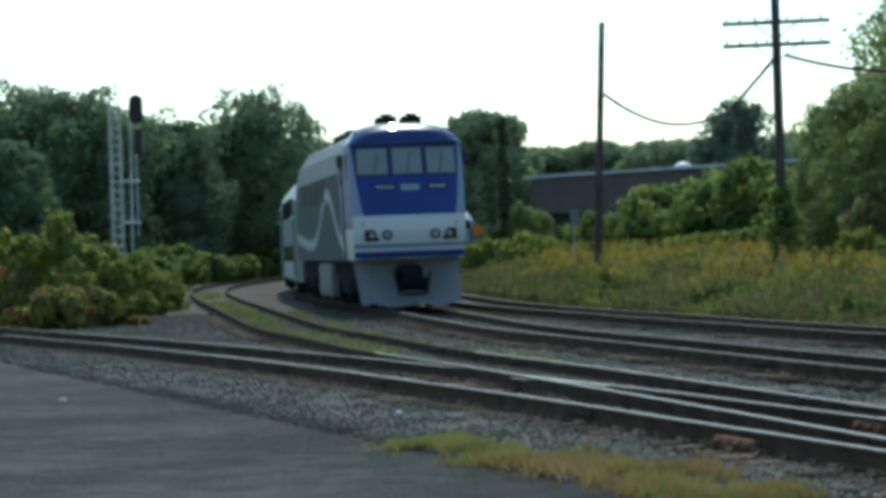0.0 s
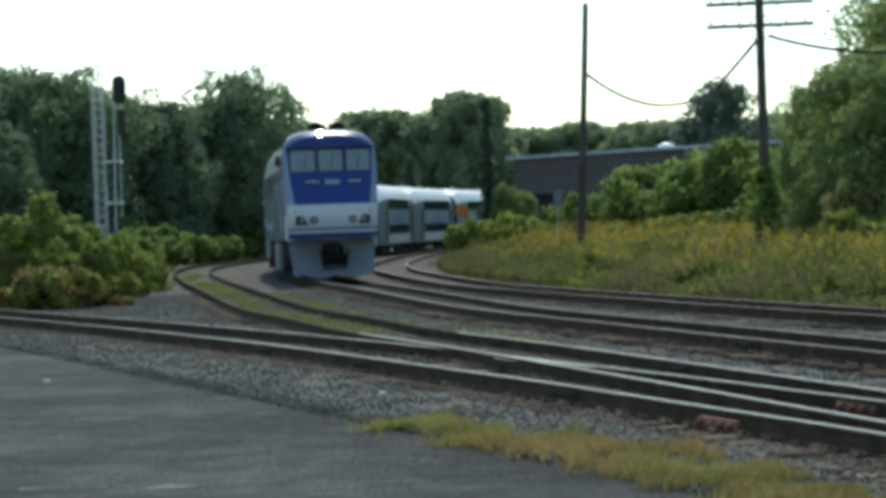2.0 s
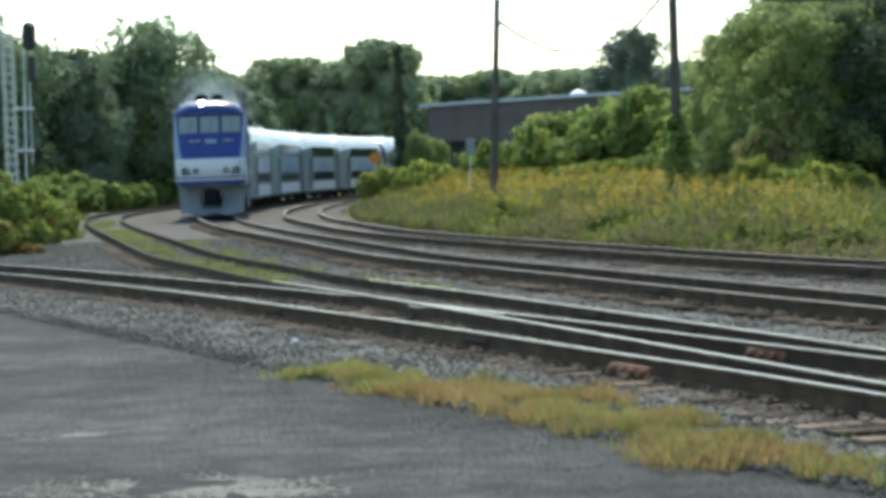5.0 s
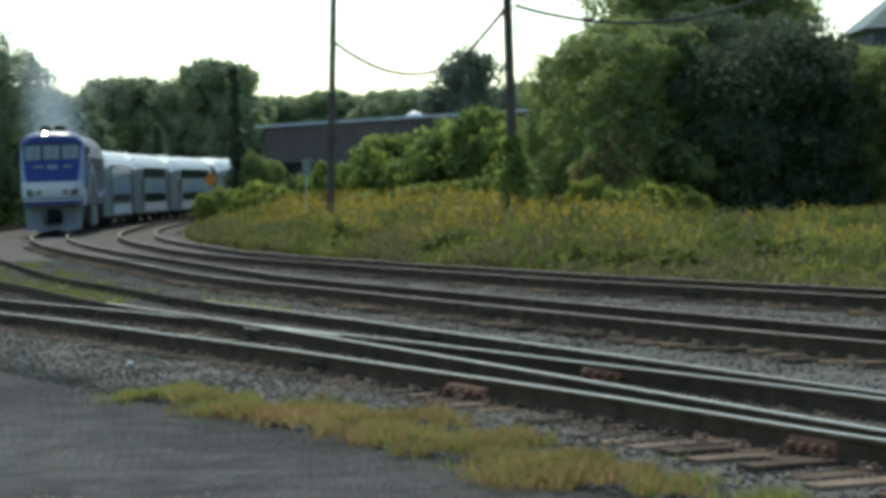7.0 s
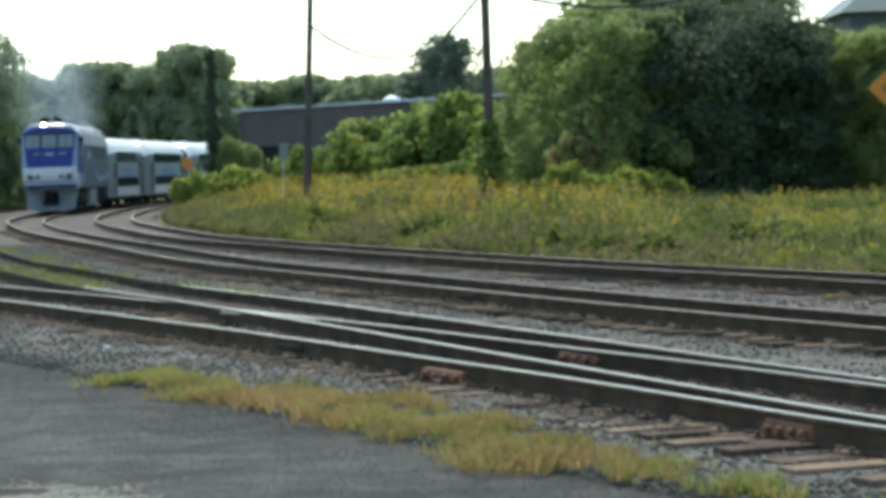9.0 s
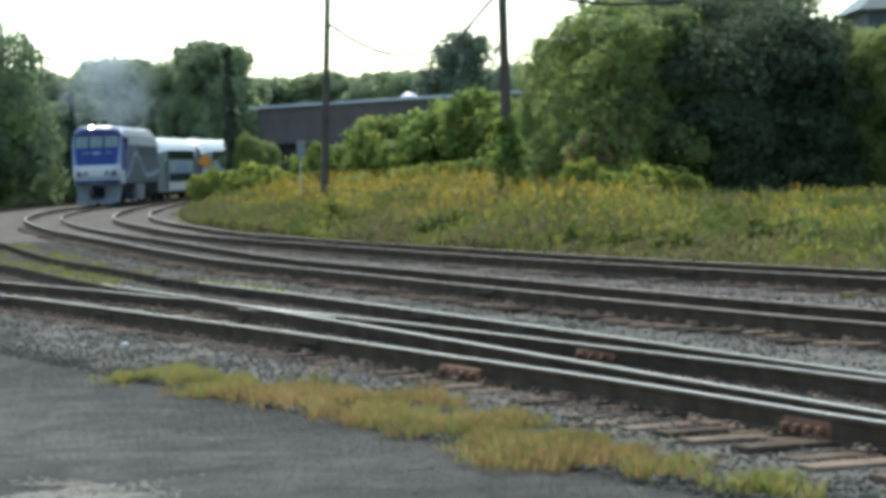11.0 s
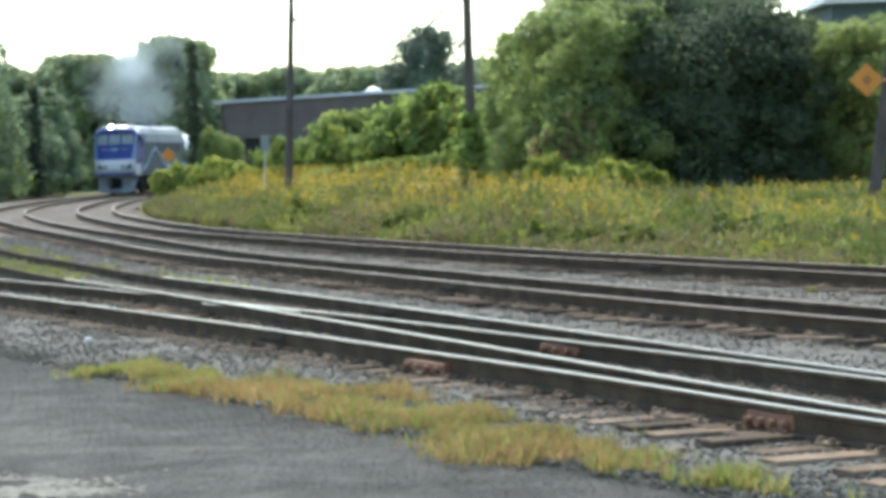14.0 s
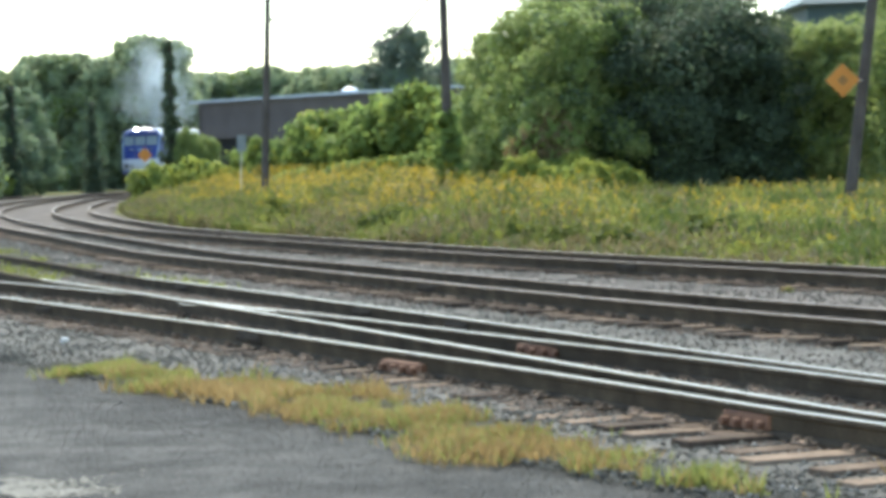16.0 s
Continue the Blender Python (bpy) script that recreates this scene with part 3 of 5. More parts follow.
def crown_points(lobes, n):
    """Leaf places on many rounded clumps that bulge out of a crown's lobes, with a sparser fill inside."""
    lob = np.array(lobes, float)
    mid = np.average(lob[:, :3], axis=0, weights=lob[:, 3] ** 2)
    per = 13
    i = np.repeat(np.arange(len(lob)), per)
    d = unit(rng.normal(size=(len(i), 3)) + 0.55 * unit(lob[i, :3] - mid) + np.array([0, 0, 0.25]))
    r = lob[i, 3] * rng.uniform(0.24, 0.5, len(i))
    c = lob[i, :3] + d * (lob[i, 3] * rng.uniform(0.5, 0.95, len(i)))[:, None]
    j = rng.choice(len(i), n, p=r ** 2 / (r ** 2).sum())
    e = unit(rng.normal(size=(n, 3)) + 0.75 * d[j] + np.array([0, 0, 0.35]))
    fringe = 1 + 0.5 * rng.random(n) ** 6
    place = c[j] + e * (r[j] * rng.uniform(0.72, 1.04, n) * fringe)[:, None]
    fill = rng.random(n) < 0.16
    q = rng.integers(0, len(lob), n)
    inner = lob[q, :3] + unit(rng.normal(size=(n, 3))) * (lob[q, 3] * rng.uniform(0.1, 0.75, n))[:, None]
    return np.where(fill[:, None], inner, place), e, np.where(fill, 1.5, 1.0)


def crown(name, lobes, n, size, mats, parent, odds=None):
    c, d, grow = crown_points(lobes, n)
    k = unit(d * 0.9 + rng.normal(size=(n, 3)) * 0.45 + np.array([0, 0, 0.2]))
    u = unit(np.cross(k, rng.normal(size=(n, 3))))
    v = np.cross(k, u)
    s = size * rng.uniform(0.6, 1.35, n) * grow
    # leaves of one kind grow together in sprays
    pick = np.array([noise.noise(Vector(p) * (0.083 / size)) for p in c]) * 0.55 + rng.random(n) * 0.75 + 0.07
    slots = np.searchsorted(np.cumsum(odds)[:-1], np.clip(pick, 0, 0.999)) if odds else np.zeros(n, int)
    return quads(name, c, u * (s * 0.6)[:, None], v * s[:, None], mats, slots, parent)


def tree(height, wide, mats, odds=None, n=21000, leaf=0.15, seed=0, low=0.15, name="tree", lobes_n=22):
    """A tapered trunk with limbs under a crown of many leaves; origin at the foot."""
    r = random.Random(seed)
    root = empty(name)
    bm = bmesh.new()
    top = height * 0.72
    pts = [Vector((0, 0, -0.4))]
    for k in range(1, 6):
        pts.append(Vector((r.uniform(-1, 1) * 0.04 * height * k / 5, r.uniform(-1, 1) * 0.04 * height * k / 5, top * k / 5)))
    rad = height * 0.024
    for k in range(5):
        add_rod(bm, pts[k], pts[k + 1], rad * (1 - 0.16 * k), rad * (1 - 0.16 * (k + 1)), 8)
    lobes = []
    for k in range(lobes_n):
        f = k / (lobes_n - 1)
        z = height * (low + (0.86 - low) * f ** 0.9)
        spread = wide * 0.5 * math.sin(math.pi * min(1, 0.22 + 0.70 * f)) ** 0.8
        a = k * 2.4 + r.uniform(-0.5, 0.5)
        q = spread * r.uniform(0.45, 0.8)
        rr = wide * r.uniform(0.18, 0.29)
        p = Vector((math.cos(a) * q, math.sin(a) * q, min(z, height - rr * 0.9)))
        lobes.append((*p, rr))
        s = pts[min(4, 1 + int(f * 4))]
        add_rod(bm, s, p, rad * 0.35, rad * 0.12, 5)
    lobes.append((0, 0, height - wide * 0.2, wide * 0.2))
    part("trunk", bm, BARK, root)
    crown("crown", lobes, n, leaf, mats, root, odds)
    return root


def bush(height, wide, mats, odds=None, n=2600, leaf=0.16, seed=0, name="bush"):
    r = random.Random(seed)
    root = empty(name)
    bm = bmesh.new()
    lobes = []
    for k in range(9):
        a = k * 2.4 + r.uniform(-0.4, 0.4)
        q = wide * 0.5 * r.uniform(0.1, 0.72)
        rr = height * r.uniform(0.26, 0.42)
        p = Vector((math.cos(a) * q, math.sin(a) * q, max(rr * 0.7, (height - rr) * (1 - 0.45 * (q / (wide * 0.5)) ** 2) * r.uniform(0.6, 1))))
        lobes.append((*p, rr))
        add_rod(bm, (math.cos(a) * 0.1, math.sin(a) * 0.1, -0.3), p, 0.04, 0.012, 5)
    part("woody_base", bm, BARK, root)
    crown("foliage", lobes, n, leaf, mats, root, odds)
    return root


def plant(proto, places, label, category, group, used):
    """Copies of a prototype at (x, y, scale, height scale, turn); the first place takes the prototype itself."""
    for x, y, s, hs, turn in places:
        m = pose(x, y, -0.3, 0, 0, turn)
        if not used:
            ob = proto
            ob.matrix_basis = m
            used.append(1)
        else:
            ob = copy_thing(proto, m)
        ob.scale = (s, s, s * hs)
        tagged(ob, label, category, group)


def build_trees():
    dark = tree(10, 8, [LEAF_DARK, LEAF_MID], [0.85, 0.15], seed=3, low=0.08)
    dark2 = tree(10, 7, [LEAF_DARK, LEAF_DEEP], [0.7, 0.3], seed=11, low=0.1, lobes_n=20)
    u1, u2 = [], []
    # left wood
    plant(dark, [(-47, 166, 1.28, 1.03, 10), (-42.3, 164, 1.22, 1.03, 200), (-33.6, 178, 1.26, 1.03, 90), (-50, 152, 1.1, 1.0, 45),
                 (-40.2, 175, 1.05, 1.0, 300), (-56, 180, 1.35, 1.0, 0), (-45, 192, 1.2, 1.05, 130)], "dense dark green broadleaf tree in the wood", "tree", "trees of the dark wood", u1)
    plant(dark2, [(-37.2, 168, 1.05, 1.02, 0), (-44.6, 155, 0.92, 1.0, 70), (-35.2, 196, 0.9, 0.95, 120), (-52, 164, 1.15, 1, 210),
                  (-31.5, 200, 0.92, 0.85, 20), (-38.6, 186, 1.12, 1.0, 260), (-34, 230, 0.94, 1, 40), (-41, 215, 0.96, 1, 99), (-45, 190, 0.97, 1, 150), (-37.5, 196, 0.81, 1, 15)], "dark green shaded tree at the wood's edge", "tree", "trees of the dark wood", u2)
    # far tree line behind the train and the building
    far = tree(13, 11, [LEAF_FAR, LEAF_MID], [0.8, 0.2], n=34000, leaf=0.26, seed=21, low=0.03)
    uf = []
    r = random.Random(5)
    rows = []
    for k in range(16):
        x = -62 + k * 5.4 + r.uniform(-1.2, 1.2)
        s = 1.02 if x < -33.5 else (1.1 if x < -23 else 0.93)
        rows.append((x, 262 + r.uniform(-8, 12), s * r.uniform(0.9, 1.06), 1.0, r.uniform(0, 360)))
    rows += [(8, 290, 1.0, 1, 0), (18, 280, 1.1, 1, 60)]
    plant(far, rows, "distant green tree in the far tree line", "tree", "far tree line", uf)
    # single dark crown above the building
    oak = tree(12.3, 7.0, [LEAF_DEEP, LEAF_DARK], [0.65, 0.35], n=13000, leaf=0.18, seed=31, low=0.3)
    plant(oak, [(0.5, 195, 1.0, 1.0, 30)], "dark round-headed tree behind the building", "tree", "", [])
    # right: pale willow-like tree, then the big dark one
    pale = tree(8.6, 6.4, [LEAF_PALE, LEAF_MID, LEAF_DARK], [0.5, 0.32, 0.18], n=42000, leaf=0.10, seed=41, low=0.05)
    plant(pale, [(5.7, 93, 0.8, 1.08, 0), (3.6, 97, 0.58, 1.28, 120), (6.9, 90, 0.82, 1.0, 60), (7.6, 99, 1.0, 1.05, 200), (-11.75, 139, 0.2, 2.3, 40), (-10.6, 139.5, 0.24, 1.7, 150), (-11.2, 138.6, 0.23, 1.85, 250)], "light green leafy tree at the meadow's edge", "tree", "trees behind the meadow", [])
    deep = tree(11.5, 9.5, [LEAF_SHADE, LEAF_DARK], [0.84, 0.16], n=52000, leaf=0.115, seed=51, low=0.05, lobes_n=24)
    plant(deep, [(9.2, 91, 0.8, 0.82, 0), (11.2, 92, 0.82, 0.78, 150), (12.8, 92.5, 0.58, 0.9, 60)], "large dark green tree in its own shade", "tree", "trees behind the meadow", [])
    mixed = tree(9.0, 6.5, [LEAF_PALE, LEAF_MID, LEAF_DARK], [0.58, 0.27, 0.15], n=42000, leaf=0.10, seed=61, low=0.05)
    plant(mixed, [(15.6, 91, 0.66, 1.05, 0), (18.2, 86, 0.8, 1.1, 80), (15.2, 101, 0.8, 0.95, 200), (22.5, 90, 1.2, 1.1, 20), (9.3, 100, 1.34, 1.06, 70), (11.0, 101, 1.12, 1.1, 300)], "green leafy tree with pale hanging vines", "tree", "trees behind the meadow", [])


def build_bushes():
    vine = bush(3.4, 4.6, [LEAF_MID, LEAF_YELLOW], [0.7, 0.3], n=9500, leaf=0.12, seed=71)
    plant(vine, [(-3.2, 114, 1.25, 1.1, 0), (-0.8, 112, 1.35, 1.12, 80), (-5.6, 116, 0.9, 1.1, 160), (1.6, 110, 1.35, 1.2, 220), (-2.2, 106, 0.7, 0.9, 20),
                 (0.2, 104, 0.72, 0.95, 300), (3.0, 104, 0.95, 1.1, 100), (-4.6, 108, 0.6, 0.9, 40)], "vine-covered green thicket before the building", "bush", "thicket", [])
    low = bush(1.9, 3.2, [LEAF_YELLOW, LEAF_MID], [0.6, 0.4], n=3000, leaf=0.14, seed=81)
    plant(low, [(-10.3, 120, 1.0, 1.3, 0), (-8.7, 119, 0.95, 1.25, 100), (-12.2, 126, 1.0, 1.1, 200), (-12.4, 133, 0.8, 1.1, 30), (-11.0, 131, 0.85, 1.15, 70), (-10.0, 128, 0.8, 1.1, 110), (-11.8, 136, 0.7, 1.4, 10)],
          "rounded yellow-green bush beside the track", "bush", "bushes beside the track", [])
    plant(copy_thing(low, pose(5.7, 83, -0.3)), [(5.7, 83, 0.75, 1.25, 0), (7.0, 84, 0.7, 1.3, 60), (4.3, 82, 0.6, 1.1, 130), (4.5, 86, 0.8, 1.35, 200), (5.7, 86, 0.85, 1.3, 300)], "tall yellow-green weeds before the trees", "bush", "weed clumps", [])
    brown = bush(2.6, 2.2, [LEAF_BROWN, LEAF_MID, LEAF_PALE], [0.42, 0.35, 0.23], n=3600, leaf=0.14, seed=91)
    plant(brown, [(4.9, 87.6, 0.8, 1.7, 0), (5.6, 87.8, 0.75, 1.8, 90)], "browning shrub with dry leaves", "bush", "", [])
    mound = bush(2.1, 3.6, [LEAF_YELLOW, LEAF_MID, LEAF_RUSSET], [0.5, 0.4, 0.1], n=6000, leaf=0.12, seed=101)
    plant(mound, [(-18.4, 66, 0.95, 1.4, 0), (-17.0, 65, 0.85, 1.1, 90), (-19.9, 67.5, 0.9, 1.35, 200), (-16.2, 66.5, 0.6, 0.8, 150), (-19.2, 72, 0.95, 1.15, 60),
                  (-18.4, 75, 0.85, 1.15, 250), (-21, 78, 0.95, 1.0, 120), (-18.2, 79, 0.6, 0.75, 30), (-17.6, 74, 0.5, 0.7, 310), (-19.8, 84, 0.7, 0.8, 170), (-20.9, 90, 0.7, 0.8, 20), (-22.6, 97, 0.75, 0.8, 95)], "overgrown bush with brown and green leaves", "bush", "bushes between the tracks", [])
    russet = bush(1.3, 2.6, [LEAF_YELLOW, LEAF_BROWN, LEAF_RUSSET], [0.35, 0.33, 0.32], n=3600, leaf=0.1, seed=105)
    plant(copy_thing(russet, pose(4.68, 31.2, -0.25)), [(4.68, 31.2, 0.11, 1.2, 0)], "small dry weed growing between the tracks", "weed", "", [])
    plant(russet, [(-17.2, 62.5, 0.9, 1.0, 0), (-16.5, 63.4, 0.85, 1.0, 80), (-15.9, 64.2, 0.6, 0.75, 190), (-18.9, 64.6, 0.8, 1.7, 40)], "low russet-brown shrub beside the ballast", "bush", "bushes between the tracks", [])
    clump = bush(1.0, 1.8, [WEED_LIGHT, WEED_DARK], [0.6, 0.4], n=1500, leaf=0.09, seed=121)
    r = random.Random(4)
    rows = []
    for k in range(22):
        y = r.uniform(46, 98)
        x = float(weed_front(np.array(y))) + r.uniform(0.8, 9)
        rows.append((x, y, r.uniform(0.5, 0.95) * (0.75 if x / y > 0.1 else 1), r.uniform(0.8, 1.2), r.uniform(0, 360)))
    plant(clump, rows, "clump of green weeds in the meadow", "bush", "weed clumps", [])
    hedge = bush(1.7, 3.4, [LEAF_MID, LEAF_YELLOW], [0.6, 0.4], n=2800, leaf=0.14, seed=111)
    rows = []
    r = random.Random(8)
    for k in range(30):
        y = 100 + k * 3.2
        rows.append((float(left_edge(y)) - 1.2 - 1.8 * (k % 2) + r.uniform(-0.6, 0.6), y, r.uniform(0.95, 1.4), r.uniform(0.9, 1.15), r.uniform(0, 360)))
    for k in range(7):
        y = 78 + k * 6
        rows.append((float(left_edge(y)) - 0.8 + r.uniform(-0.4, 0.3), y, r.uniform(0.7, 1.0), r.uniform(0.8, 1.0), r.uniform(0, 360)))
    plant(hedge, rows, "low green bush in the hedge beside the tracks", "bush", "hedge beside the tracks", [])


build_trees()
build_bushes()

# ---- building, poles and signs ----
CONCRETE = plain("grey_render", (0.125, 0.105, 0.10), rough=0.9, var=0.2, scale=0.6, bump=0.2, spec=0.1)
ROOF_TRIM = plain("pale_roof_trim", (0.5, 0.53, 0.58), rough=0.5, var=0.1)
DARKNESS = plain("dark_opening", (0.02, 0.02, 0.022), rough=0.9)
WHITE_PLASTIC = plain("white_plastic", (0.8, 0.8, 0.8), rough=0.4, var=0.05)
ORANGE = plain("orange_sign_face", (0.50, 0.17, 0.012), rough=0.5, var=0.1)
DARK_PAINT = plain("dark_sign_mark", (0.25, 0.11, 0.02), rough=0.6)
GALV = plain("galvanised_steel", (0.46, 0.48, 0.47), rough=0.5, metal=0.4, var=0.15)
BLACK = plain("black_paint", (0.012, 0.012, 0.014), rough=0.6)
SIGN_GREY = plain("sign_back", (0.16, 0.18, 0.19), rough=0.5, metal=0.3)
TEAL = plain("teal_roof", (0.05, 0.10, 0.11), rough=0.6)
TEAL_WALL = plain("grey_teal_siding", (0.06, 0.085, 0.09), rough=0.8)
BRICKY = plain("brown_brick_wall", (0.09, 0.05, 0.045), rough=0.9)
CAR_PAINT = plain("silver_paint", (0.6, 0.62, 0.64), rough=0.3, metal=0.5, var=0.05)
GLASS_DARK = plain("dark_glass", (0.015, 0.018, 0.02), rough=0.08, var=0.1, bump=0.0)
WIRE = plain("cable_black", (0.03, 0.03, 0.03), rough=0.7)


def build_depot():
    a, b = Vector((-13.6, 170, 0)), Vector((3.6, 154, 0))
    d = (b - a).normalized()
    length = (b - a).length
    root = empty("depot_building", Matrix.Translation((a.x, a.y, -0.32)) @ Matrix.Rotation(math.atan2(d.y, d.x), 4, "Z"))
    tagged(root, "flat-roofed dark grey depot with pale roof edge", "building")
    part("wall_front", box((length / 2 + 0.8, 0.15, 5.0), (length - 1.6, 0.3, 2.4)), CONCRETE, root)
    part("wall_base", box((length / 2 + 2.6, 0.15, 1.9), (length - 5.2, 0.3, 3.8)), CONCRETE, root)
    part("wall_left", box((0.6, 6, 4.2), (0.3, 12, 4.0)), CONCRETE, root)
    part("corner_panel", box((0.95, 0.15, 5.0), (1.3, 0.3, 2.4)), CONCRETE, root)
    part("wall_back", box((length / 2, 11.8, 3.1), (length, 0.3, 6.2)), CONCRETE, root)
    part("wall_right", box((length - 0.2, 6, 3.1), (0.3, 11.4, 6.2)), CONCRETE, root)
    # black panel behind the gap stands in for shade inside the open bay
    part("bay_shade_panel", box((3.3, 0.45, 1.9), (4.6, 0.1, 3.8)), DARKNESS, root, "dark open loading bay")
    part("roof", box((length / 2, 6, 6.3), (length + 0.5, 12.6, 0.16)), ROOF_TRIM, root, "pale flat roof edge")
    bm = bmesh.new()
    bmesh.ops.create_uvsphere(bm, u_segments=16, v_segments=8, radius=0.65, matrix=Matrix.Translation((10.5, 4, 6.35)) @ Matrix.Diagonal((1, 1, 0.75, 1)))
    part("roof_dome", bm, WHITE_PLASTIC, root, "white rooflight dome", True)
    # darker block that shows behind the trees
    root = empty("brick_shed", pose(17.5, 112, -0.32))
    tagged(root, "brown brick shed behind the dark trees", "building")
    part("wall", box((0, 0, 1.8), (5, 4, 3.6)), BRICKY, root)
    part("roof", box((0, 0, 3.7), (5.4, 4.4, 0.2)), TEAL, root)
    root = empty("hip_roof_house", pose(22.8, 120, -0.32))
    tagged(root, "house with a dark teal roof above the trees", "house")
    part("wall", box((0, 0, 4.2), (8, 8, 8.4)), TEAL_WALL, root)
    bm = bmesh.new()
    bmesh.ops.create_cone(bm, cap_ends=True, segments=4, radius1=6.4, radius2=2.5, depth=2.2, matrix=Matrix.Translation((0, 0, 9.5)) @ Matrix.Rotation(radians(45), 4, "Z"))
    part("roof", bm, TEAL, root)


def wire(name, a, b, sag, r, label):
    a, b = Vector(a), Vector(b)
    across = (b - a).cross(Vector((0, 0, 1))).normalized()
    verts, faces = [], []
    for k in range(25):
        u = k / 24
        p = a.lerp(b, u) - Vector((0, 0, sag * 4 * u * (1 - u)))
        for j in range(6):
            g = j * math.tau / 6
            verts.append(p + across * (r * math.cos(g)) + Vector((0, 0, r * math.sin(g))))
    for k in range(24):
        for j in range(6):
            i, m = 6 * k + j, 6 * k + (j + 1) % 6
            faces.append((i, m, m + 6, i + 6))
    tagged(solid(name, verts, faces, WIRE, None, "", True), label, "cable")


def ivy(root, top, radius, seed, mats, n=1200, leaf=0.12):
    r = random.Random(seed)
    lobes = []
    m = max(10, int(top * 4))
    for k in range(m):
        z = top * (k / (m - 1))
        lobes.append((r.uniform(-0.12, 0.12), r.uniform(-0.1, 0.1), z, radius * (1.25 - 0.65 * k / (m - 1)) * r.uniform(0.75, 1.2)))
    crown("ivy", lobes, n, leaf, mats, root)


def build_poles():
    # bare pole
    root = empty("bare_pole", pose(-4.93, 90, -0.32))
    tagged(root, "bare weathered timber pole without arms", "utility pole", "utility poles")
    part("post", rod((0, 0, -0.5), (0.52, 0, 9.62), 0.15, 0.10, 12), POLEWOOD, root)
    # pole with two arms
    root = empty("utility_pole", pose(1.43, 77, -0.32))
    tagged(root, "timber utility pole with two crossarms and ivy at its foot", "utility pole", "utility poles")
    part("post", rod((0, 0, -0.5), (0.02, 0, 9.9), 0.165, 0.125, 12), POLEWOOD, root)
    for z in (8.27, 7.60):
        arm = part("crossarm", box((0.02, -0.2, z), (3.2, 0.10, 0.12), 0.01), POLEWOOD, root)
        for x in (-1.45, -1.05, -0.6, -0.25, 0.35, 0.8, 1.35):
            bm = bmesh.new()
            add_rod(bm, (x, -0.2, z + 0.05), (x, -0.2, z + 0.15), 0.014)
            add_rod(bm, (x, -0.2, z + 0.11), (x, -0.2, z + 0.19), 0.036, 0.025)
            part("insulator", bm, GLASS_DARK, arm)
        for s in (-1, 1):
            part("brace", rod((s * 0.62, -0.22, z - 0.06), (0.05 * s, -0.2, z - 0.5), 0.018), POLEWOOD, root)
    ivy(root, 3.2, 0.48, 4, [LEAF_MID, LEAF_DARK], 3600)
    # cables near it
    wire("guy_cable", (1.45, 76.8, 6.95), (0.1, 100, 6.6), 0.0, 0.06, "thick slanting cable from the utility pole")
    wire("drop_cable", (1.7, 76.8, 6.95), (10.8, 82, 7.7), 0.85, 0.055, "black cable sagging from the utility pole")
    wire("line_cable", (-4.4, 90, 6.75), (0.1, 100, 6.6), 0.85, 0.055, "black cable sagging between the poles")
    # ivy-grown poles farther off
    for x, y, h, rad, lean in ((-12.6, 140, 9.0, 0.42, 0.1), (-29.0, 190, 8.5, 0.5, 0.2), (-25.9, 214, 7.8, 0.75, 0.1)):
        root = empty("ivy_pole", pose(x, y, -0.32))
        tagged(root, "old pole overgrown with dark ivy", "utility pole", "ivy-grown poles")
        part("post", rod((0, 0, -0.5), (lean, 0, h), 0.15, 0.11, 10), POLEWOOD, root)
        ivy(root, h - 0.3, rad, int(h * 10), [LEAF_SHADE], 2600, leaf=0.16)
    # leaning pole beside the diamond sign
    root = empty("leaning_pole", pose(11.39, 65, -0.32))
    tagged(root, "leaning dark timber pole in the weeds", "utility pole", "utility poles")
    part("post", rod((-0.05, 0, -0.5), (1.05, 0, 7.2), 0.17, 0.13, 12), POLEWOOD, root)
    root = empty("diamond_sign", pose(11.19, 64, -0.32))
    tagged(root, "orange diamond warning sign fixed to a leaning pole", "sign", "orange diamond signs")
    part("bracket", rod((0.0, 0.05, 3.56), (0.72, 0.95, 3.56), 0.025, 0.025, 8), GALV, root)
    face = part("sign_face", box((0.02, 0, 3.56), (0.62, 0.02, 0.62), 0.006, Matrix.Rotation(radians(45), 4, "Y")), ORANGE, root)
    part("mark", box((0.02, -0.014, 3.56), (0.2, 0.006, 0.2), 0.0, Matrix.Rotation(radians(45), 4, "Y")), DARK_PAINT, face, "faded dark mark")
    root = empty("diamond_sign", pose(-13.17, 131, -0.32))
    tagged(root, "orange warning sign far beside the curve", "sign", "orange diamond signs")
    part("sign_post", rod((0.0, 0.05, -0.4), (0.0, 0.05, 2.9), 0.03, 0.03, 8), GALV, root)
    part("sign_face", box((0, 0, 2.66), (0.55, 0.02, 0.55), 0.006, Matrix.Rotation(radians(45), 4, "Y")), ORANGE, root)
    root = empty("diamond_sign", pose(-24.5, 92, -0.32))
    tagged(root, "orange sign half hidden in the bushes", "sign", "orange diamond signs")
    part("sign_post", rod((0.0, 0.05, -0.4), (0.0, 0.05, 2.2), 0.03, 0.03, 8), GALV, root)
    part("sign_face", box((0, 0, 1.95), (0.46, 0.02, 0.46), 0.006, Matrix.Rotation(radians(45), 4, "Y")), ORANGE, root)
    root = empty("post_sign", pose(-6.1, 95, -0.32))
    tagged(root, "grey square sign seen from behind on a thin post", "sign")
    part("sign_post", rod((0, 0.03, -0.4), (0.18, 0.03, 3.0), 0.025, 0.025, 8), GALV, root)
